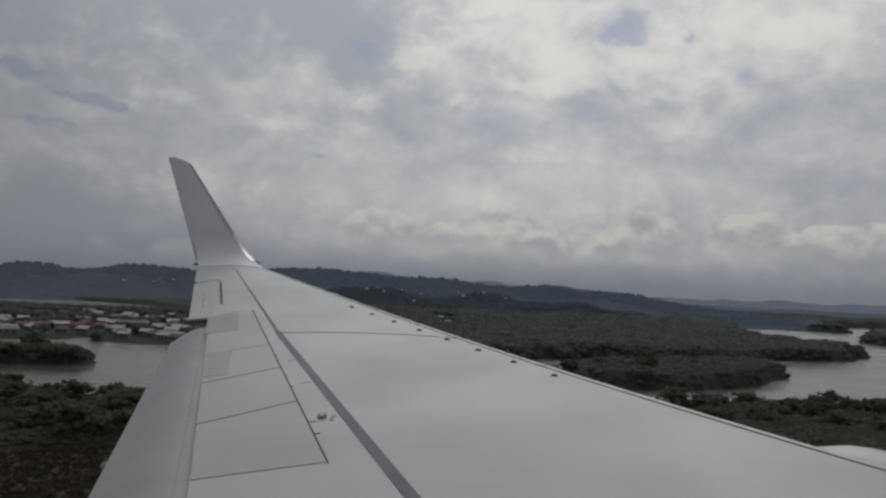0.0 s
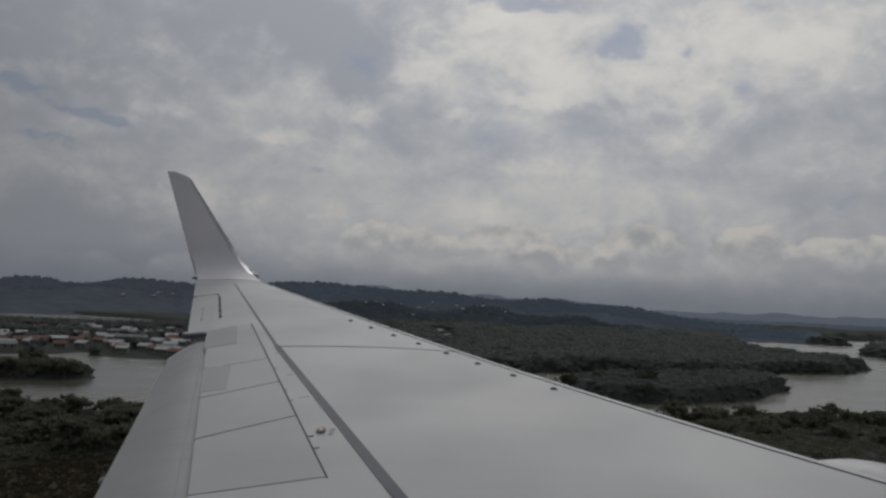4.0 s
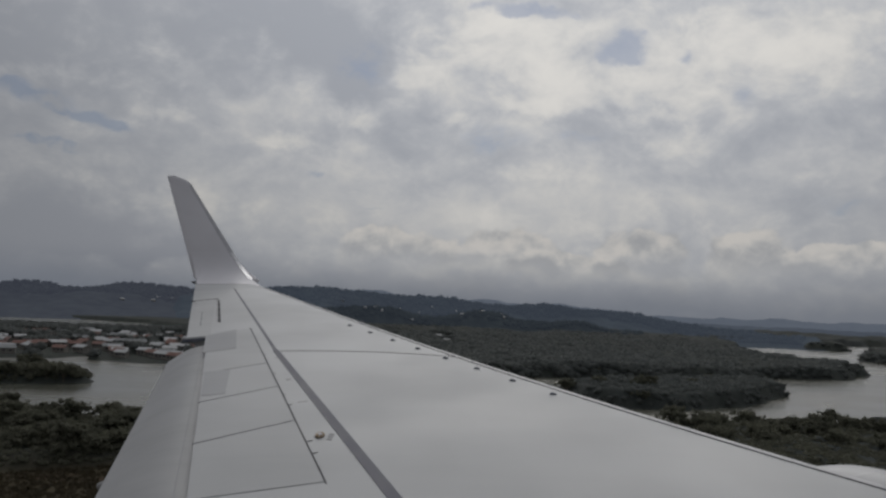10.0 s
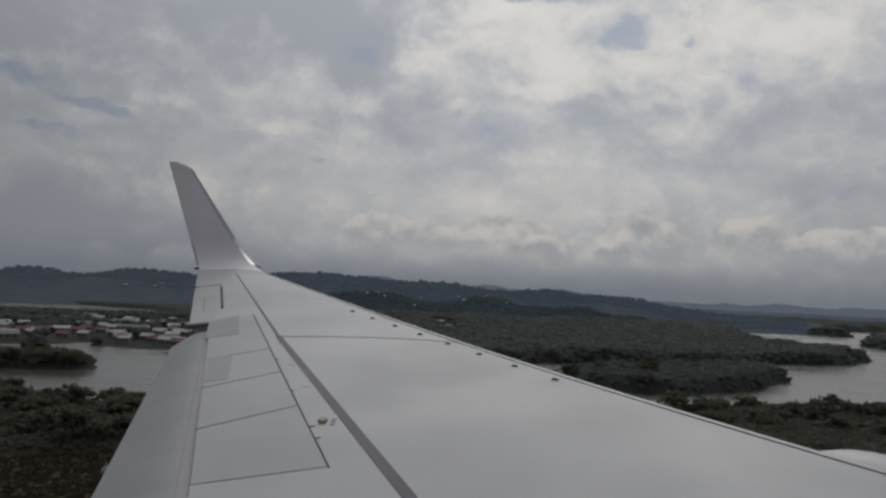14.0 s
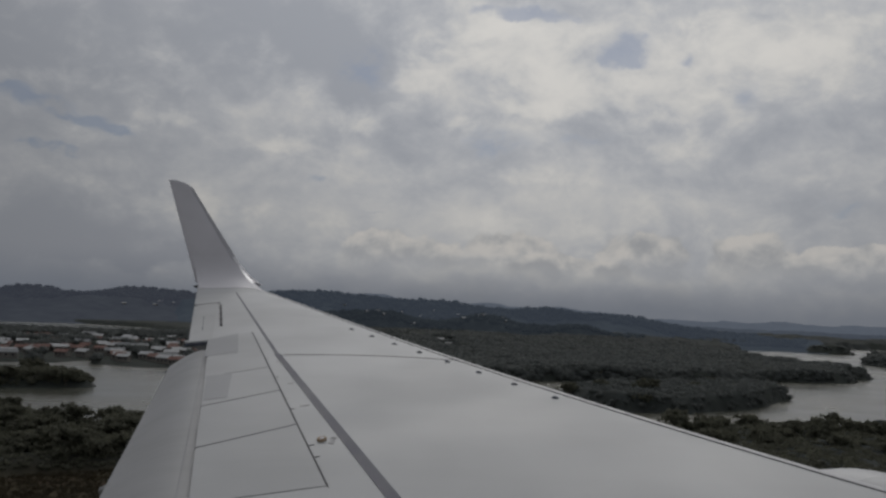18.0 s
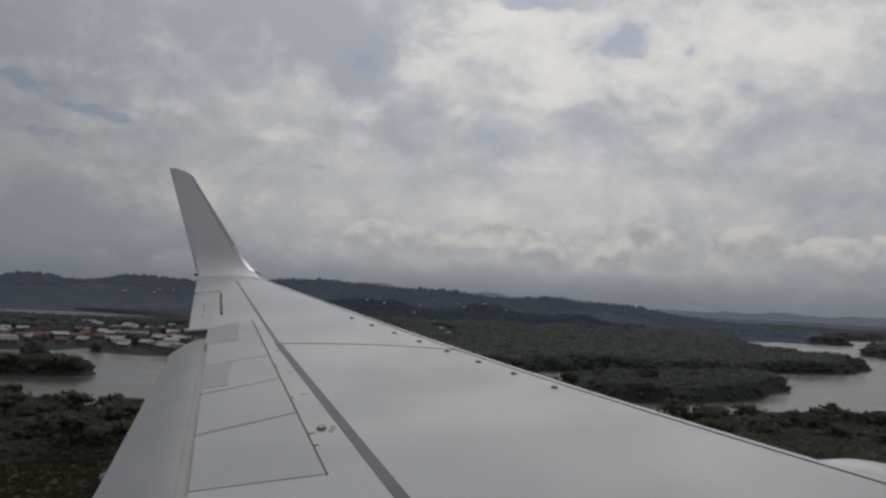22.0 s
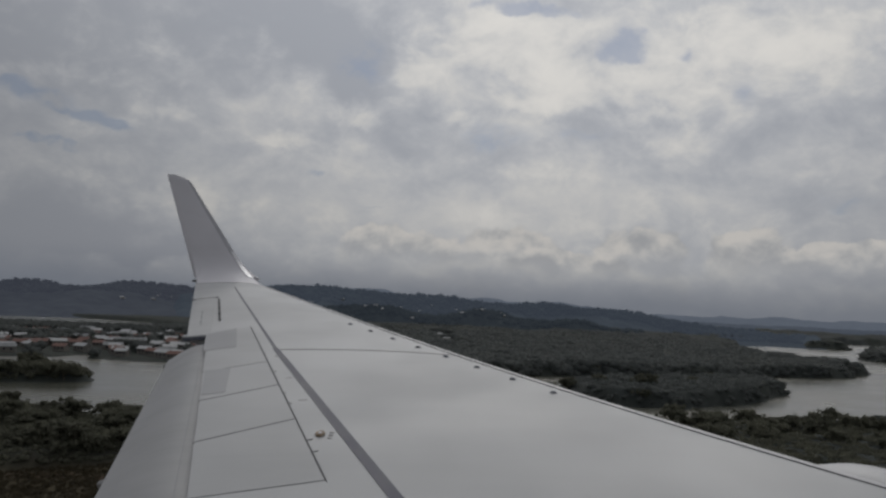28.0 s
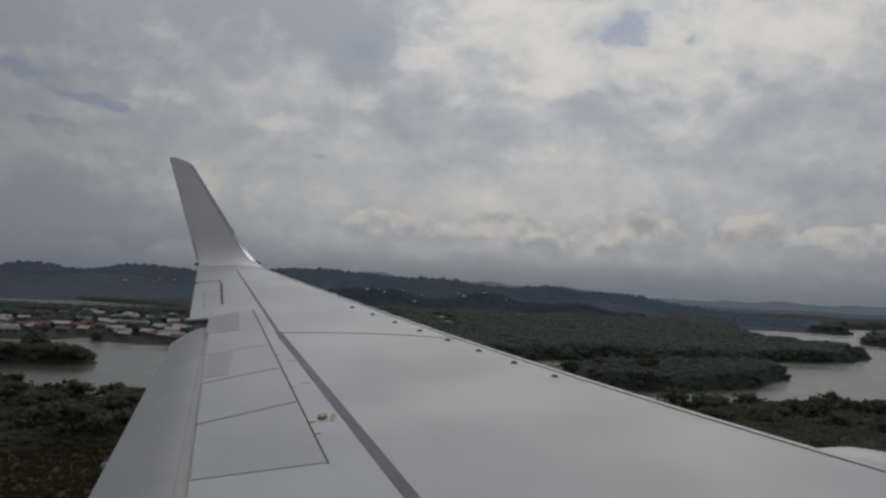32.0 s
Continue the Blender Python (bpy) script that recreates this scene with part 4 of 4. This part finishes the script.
FAR_HILLS = ((12, 2900, 5, 240, 34), (18, 2700, 4.5, 260, 24), (24, 2800, 5, 260, 22), (30, 2700, 5, 260, 22), (37, 2800, 5, 260, 20), (4, 2850, 5, 260, 50), (-4, 2900, 5, 300, 66))
MOUNTAINS = ((-5.6, 4250, 1.8, 240, 112), (-2.4, 4300, 2.0, 260, 92), (1.4, 4250, 2.0, 240, 98), (5.0, 4300, 2.4, 240, 78), (9.0, 4300, 2.4, 240, 72), (15, 4350, 4.0, 240, 54), (24, 4350, 5.0, 240, 46), (33, 4350, 6.0, 240, 44), (-12, 4300, 4.0, 260, 62), (-22, 4350, 6, 260, 40), (-34, 4350, 7, 260, 40))
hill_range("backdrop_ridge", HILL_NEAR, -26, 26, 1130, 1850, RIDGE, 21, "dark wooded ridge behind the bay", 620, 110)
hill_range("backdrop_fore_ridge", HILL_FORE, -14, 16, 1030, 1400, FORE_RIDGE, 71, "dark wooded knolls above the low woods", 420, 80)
hill_range("backdrop_hills", HILL_LEFT, -45, -8, 1230, 2300, LEFT_HILLS, 33, "wooded hills beyond the far inlet, blue-grey from a painted haze glow")
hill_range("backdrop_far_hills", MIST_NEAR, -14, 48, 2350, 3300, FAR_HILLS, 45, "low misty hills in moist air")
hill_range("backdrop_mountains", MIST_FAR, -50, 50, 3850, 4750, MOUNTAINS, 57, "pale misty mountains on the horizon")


# ---------------------------------------------------------------- woods
def ico(levels):
    bm = bmesh.new()
    bmesh.ops.create_icosphere(bm, subdivisions=levels, radius=1.0)
    v = np.array([p.co[:] for p in bm.verts])
    f = np.array([[q.index for q in face.verts] for face in bm.faces])
    bm.free()
    return v, f


def clumps(name, mat, places, radii, leaves, label, squash=0.7, leaf=0.30, core=0.74, levels=1, rough=0.5):
    """Many uneven crowns joined into one mesh: a small dark core each, under a shell of loose leaf sprays."""
    v, f = ico(levels)
    n, k = len(places), len(v)
    lumpy = 1 + (rng.random((n, k)) - 0.5) * rough
    core = v[None] * lumpy[..., None] * (radii * core)[:, None, None] * np.array([1, 1, squash]) + places[:, None]
    faces = (f[None] + (np.arange(n) * k)[:, None, None]).reshape(-1, 3).tolist()
    verts = core.reshape(-1, 3)
    if leaves:
        way = rng.normal(size=(n, leaves, 3))
        way[..., 2] = np.abs(way[..., 2]) * 0.9 + 0.1
        way /= np.linalg.norm(way, axis=-1, keepdims=True)
        at = places[:, None] + way * (radii[:, None, None] * (0.80 + 0.42 * rng.random((n, leaves, 1)))) * np.array([1, 1, squash])
        a = rng.normal(size=(n, leaves, 3)) * np.array([1, 1, 0.55])
        a *= (radii[:, None, None] * leaf) / np.linalg.norm(a, axis=-1, keepdims=True)
        b = np.cross(a, way) * (0.5 + 0.6 * rng.random((n, leaves, 1)))
        quads = np.stack([at - a, at - b, at + a, at + b], 2).reshape(-1, 3)
        base = len(verts)
        faces += (base + np.arange(n * leaves * 4).reshape(-1, 4)).tolist()
        verts = np.concatenate([verts, quads])
    me = bpy.data.meshes.new(name)
    me.from_pydata(verts.tolist(), [], faces)
    me.materials.append(mat)
    me.polygons.foreach_set("use_smooth", [True] * len(me.polygons))
    me.update()
    return tagged(new(name, me), label, "woods", "", "stuff")


def wood(name, mat, count, az_lo, az_hi, r_lo, r_hi, size, leaves, label, power=1.0, lift=0.9, squash=0.7, leaf=0.30, core=0.74, levels=1, rough=0.5, rim=None):
    """Crowns over a sector; with a rim, only those within so many metres of the shore."""
    x, y = sow(count, az_lo, az_hi, r_lo, r_hi, 1.5, power)
    keep = cleared(x, y)
    if rim is not None:
        keep &= shore(x, y) < rim
    x, y = x[keep], y[keep]
    r = size * (0.55 + 0.9 * rng.random(len(x)) ** 1.5)
    z = canopy_top(x, y) + r * lift * (0.6 + 0.7 * rng.random(len(x)))
    return clumps(name, mat, np.stack([x, y, z], -1), r, leaves, label, squash, leaf, core, levels, rough)


def hill_crowns(mat, count, az_lo, az_hi, r_lo, r_hi, peaks, seed, size, label):
    """Single crowns that break the outline of a wooded hill range."""
    az, r = np.radians(az_lo + (az_hi - az_lo) * rng.random(count)), r_lo + (r_hi - r_lo) * rng.random(count)
    x, y = r * np.sin(az), r * np.cos(az)
    z = hill_height(x, y, peaks, seed)
    keep = z > 5
    x, y, z = x[keep], y[keep], z[keep]
    radii = size * (0.5 + 0.9 * rng.random(len(x)) ** 2)
    return clumps("woods", mat, np.stack([x, y, z + 0.25 * radii], -1), radii, 4, label, 0.85, 0.3, 0.9, 1, 0.5)


# crowns share the ranges' materials and so give off the same haze glow
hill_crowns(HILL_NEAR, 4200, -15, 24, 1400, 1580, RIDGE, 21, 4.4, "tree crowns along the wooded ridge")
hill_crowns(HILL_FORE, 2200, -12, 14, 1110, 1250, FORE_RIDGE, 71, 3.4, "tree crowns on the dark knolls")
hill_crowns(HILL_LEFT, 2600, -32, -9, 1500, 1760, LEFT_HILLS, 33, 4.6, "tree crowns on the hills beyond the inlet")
wood("woods", LEAF_HAZED, 14000, -33, -7, 440, 1000, 2.4, 12, "dense dark mangrove woods along the far bank", 1.2, -0.2, 0.6, 0.24, 0.9, 1, 0.3, 12)
wood("woods", LEAF_HAZED, 14000, -12, 30, 470, 1100, 2.8, 10, "dark mangrove woods on the spit", 1.0, -0.2, 0.6, 0.24, 0.9, 1, 0.3, 14)
wood("woods", LEAF_HAZED, 15000, -16, 26, 500, 1150, 3.4, 3, "closed dark canopy of the low woods", 1.0, -0.3, 0.55, 0.26, 0.95, 1, 0.4)
wood("woods", LEAF_HAZED, 8000, -32, -15, 490, 960, 2.4, 8, "trees among the houses of the village plain", 1.0, 0.25, 0.8, 0.26, 0.85, 1, 0.5)
wood("woods", LEAF_HAZED, 3000, 24, 33, 900, 1400, 3.4, 10, "dark wooded point in the bay", 1.2, -0.2, 0.6, 0.24, 0.9, 1, 0.3, 14)
wood("woods", LEAF_HAZED, 1600, 8, 24, 345, 540, 1.9, 22, "dark mangrove islet in the bay", 1.0, -0.1, 0.6, 0.24, 0.8, 1, 0.4)


# ---------------------------------------------------------------- single trees near by
def tree(height, spread, seed):
    """A broad mangrove tree: flared trunk, limbs and a gappy crown of small leaf clumps."""
    r = np.random.default_rng(seed)
    base = new("mangrove_tree")
    bm = bmesh.new()

    def limb(a, b, ra, rb):
        way = (b - a).normalized()
        side = way.orthogonal().normalized()
        other = way.cross(side)
        lo = [bm.verts.new(a + (side * math.cos(t) + other * math.sin(t)) * ra) for t in [1.047 * i for i in range(6)]]
        hi = [bm.verts.new(b + (side * math.cos(t) + other * math.sin(t)) * rb) for t in [1.047 * i for i in range(6)]]
        for i in range(6):
            bm.faces.new((lo[i], lo[(i + 1) % 6], hi[(i + 1) % 6], hi[i]))
        bm.faces.new(hi)
        bm.faces.new(lo[::-1])

    fork = Vector((0, 0, height * 0.42))
    limb(Vector((0, 0, -0.4)), fork, 0.26, 0.15)
    tips = []
    for i in range(6):
        a = 6.283 * i / 6 + r.random()
        tip = fork + Vector((math.cos(a) * spread * (0.4 + 0.3 * r.random()), math.sin(a) * spread * (0.4 + 0.3 * r.random()), height * (0.18 + 0.25 * r.random())))
        limb(fork - Vector((0, 0, 0.3 * r.random())), tip, 0.11, 0.04)
        tips.append(tip)
    me = bpy.data.meshes.new("trunk")
    bm.to_mesh(me)
    bm.free()
    me.materials.append(BARK)
    link("trunk", me, base, "")
    v, f = ico(1)
    pts, faces, at = [], [], 0
    for i in range(56):
        t = tips[i % 6] * 0.72 + Vector((r.normal() * spread * 0.36, r.normal() * spread * 0.36, height * (0.12 + 0.22 * r.random())))
        rad = spread * (0.10 + 0.12 * r.random())
        p = v * (1 + (r.random((len(v), 1)) - 0.5) * 0.7) * rad * np.array([1, 1, 0.7]) + np.array(t)
        pts.append(p)
        faces.append(f + at)
        at += len(v)
    verts, tri = np.concatenate(pts).tolist(), np.concatenate(faces).tolist()
    for i in range(900):
        c = pts[int(r.integers(56))][int(r.integers(len(v)))] + r.normal(size=3) * 0.22
        a, b = r.normal(size=3) * 0.24, r.normal(size=3) * 0.24
        k = len(verts)
        verts += [(c - a).tolist(), (c - b * 0.6).tolist(), (c + a).tolist(), (c + b * 0.6).tolist()]
        tri.append([k, k + 1, k + 2, k + 3])
    link("crown", mesh_from("crown", verts, tri, LEAF_NEAR), base, "")
    return tagged(base, "", "tree", "mangrove trees on the banks")


KINDS = [tree(6.5, 3.4, 3), tree(8.0, 4.2, 4), tree(5.2, 3.0, 5), tree(9.5, 4.0, 6)]
for k, label in zip(KINDS, ("dark green mangrove tree with a rounded crown", "broad dark mangrove tree at the water's edge", "low bushy mangrove tree in the thicket", "tall dark tree standing above the mangroves")):
    tagged(k, label)


def plant(count, az_lo, az_hi, r_lo, r_hi, kinds, margin=0.5):
    x, y = sow(count, az_lo, az_hi, r_lo, r_hi, margin)
    z = ground_height(x, y)
    for i in range(len(x)):
        s = 0.75 + 0.5 * rng.random()
        m = pose(x[i], y[i], z[i] - 0.1, 0, 0, 360 * rng.random()) @ Matrix.Diagonal((s, s, s * (0.85 + 0.3 * rng.random()), 1))
        kind = KINDS[kinds[int(rng.integers(len(kinds)))]]
        copy_thing(kind, m)


plant(130, -31, -19, 205, 300, (0, 1, 2, 2))
plant(9, -31, -19, 196, 215, (2, 2, 0))
plant(60, -31, -19, 340, 415, (0, 1, 1, 3))
plant(100, 13, 32, 262, 318, (0, 1, 2, 2, 0))
plant(30, 8, 24, 345, 540, (0, 1, 1))
# the four patterns themselves stand on the near bank too
for k, (x, y) in zip(KINDS, ((-106, 214), (-118, 226), (112, 284), (138, 288))):
    k.location = (x, y, float(ground_height(np.array([x]), np.array([y]))[0]) - 0.1)
wood("thicket", LEAF_NEAR, 2200, -31, -18, 180, 300, 1.2, 28, "low mangrove thicket on the near bank", 1.0, -0.10, 0.5, 0.28)
wood("thicket", LEAF_NEAR, 3000, 9, 32, 215, 322, 1.2, 26, "low mangrove thicket along the shore", 1.0, -0.10, 0.5, 0.28)
wood("thicket", LEAF_NEAR, 1500, -31, -19, 335, 415, 1.8, 34, "mangrove thicket on the islet", 1.0, 0.4, 0.75, 0.26)


# dry tufts on the open field
az = radians(-31) + radians(13) * rng.random(5200)
rr = 120 + 95 * rng.random(5200)
tx, ty = rr * np.sin(az), rr * np.cos(az)
keep = (shore(tx, ty) > 2) & (wooded(tx, ty) < 0.3)
tx, ty = tx[keep], ty[keep]
tufts = clumps("grass_tufts", STRAW, np.stack([tx, ty, ground_height(tx, ty) + 0.1], -1), 0.22 + 0.5 * rng.random(len(tx)) ** 2, 9, "dry brown grass tufts on the open field", 0.6, 0.5, 0.5)
tagged(tufts, "", "grass")


# ---------------------------------------------------------------- houses on the far hills
def house(long, deep, tall, roof_mat, label):
    base = new("house")
    w, d, h = long / 2, deep / 2, tall
    eave, rise = 0.5, deep * 0.24
    solid("wall", [(sx * w, sy * d, z) for z in (-1.0, h) for sx, sy in ((-1, -1), (1, -1), (1, 1), (-1, 1))] + [(-w, 0, h + rise * 0.95), (w, 0, h + rise * 0.95)],
          [(3, 2, 1, 0), (0, 1, 5, 4), (2, 3, 7, 6), (1, 2, 6, 9, 5), (3, 0, 4, 8, 7), (4, 5, 9, 8), (6, 7, 8, 9)], WALL_PAINT, base)
    for side in (-1, 1):
        a, b, t = side * (d + eave), 0.0, 0.12
        za, zb = h - eave * rise / d, h + rise
        v = [(-w - eave, a, za), (w + eave, a, za), (w + eave, b, zb), (-w - eave, b, zb)]
        solid("roof", v + [(p[0], p[1], p[2] + t) for p in v], [(0, 1, 2, 3), (4, 5, 6, 7), (0, 1, 5, 4), (1, 2, 6, 5), (2, 3, 7, 6), (3, 0, 4, 7)], roof_mat, base)
    for k in range(3):
        x = -w * 0.6 + k * w * 0.6
        v = [(x + dx, -d - 0.03 + dy, z) for dy in (0, 0.05) for dx, z in ((-0.6, 1.0), (0.6, 1.0), (0.6, 2.2), (-0.6, 2.2))]
        solid("window", v, [(0, 1, 2, 3), (7, 6, 5, 4), (0, 4, 5, 1), (1, 5, 6, 2), (2, 6, 7, 3), (3, 7, 4, 0)], PANE_DARK, base)
    return tagged(base, label, "house", "houses among the trees")


HOMES = [house(9, 6, 3.2, ROOFS[0], "pale house with a white metal roof among trees"), house(8, 6, 3.0, ROOFS[1], "house with a rusty red roof among trees"),
         house(12, 7, 3.2, ROOFS[2], "long building with a grey roof among trees"), house(7, 5, 3.0, ROOFS[0], "small house with a white roof among trees")]
hill_homes = []
for az_lo, az_hi, r_lo, r_hi, count, peaks, seed in ((-9, 2, 1330, 1480, 20, RIDGE, 21), (-8, 5, 1120, 1200, 14, FORE_RIDGE, 71), (-28, -17, 1420, 1650, 10, LEFT_HILLS, 33)):
    az, r = np.radians(az_lo + (az_hi - az_lo) * rng.random(count)), r_lo + (r_hi - r_lo) * rng.random(count)
    x, y = r * np.sin(az), r * np.cos(az)
    z = hill_height(x, y, peaks, seed)
    hill_homes += [(float(a), float(b), float(c)) for a, b, c in zip(x, y, z) if c > 3]
for x, y, z in hill_homes:
    copy_thing(HOMES[(0, 3, 3, 2, 0)[int(rng.integers(5))]], pose(x, y, z - 0.6, 0, 0, 50 * rng.random() - 25) @ Matrix.Diagonal((0.75, 0.75, 0.75, 1)))
for i, (x, y, kind) in enumerate(homes_at):
    z = float(ground_height(np.array([x]), np.array([y]))[0])
    m = pose(x, y, z + 0.4, 0, 0, 60 * rng.random() - 30)
    if i < 4:
        HOMES[i].matrix_basis = m
    else:
        copy_thing(HOMES[kind], m)
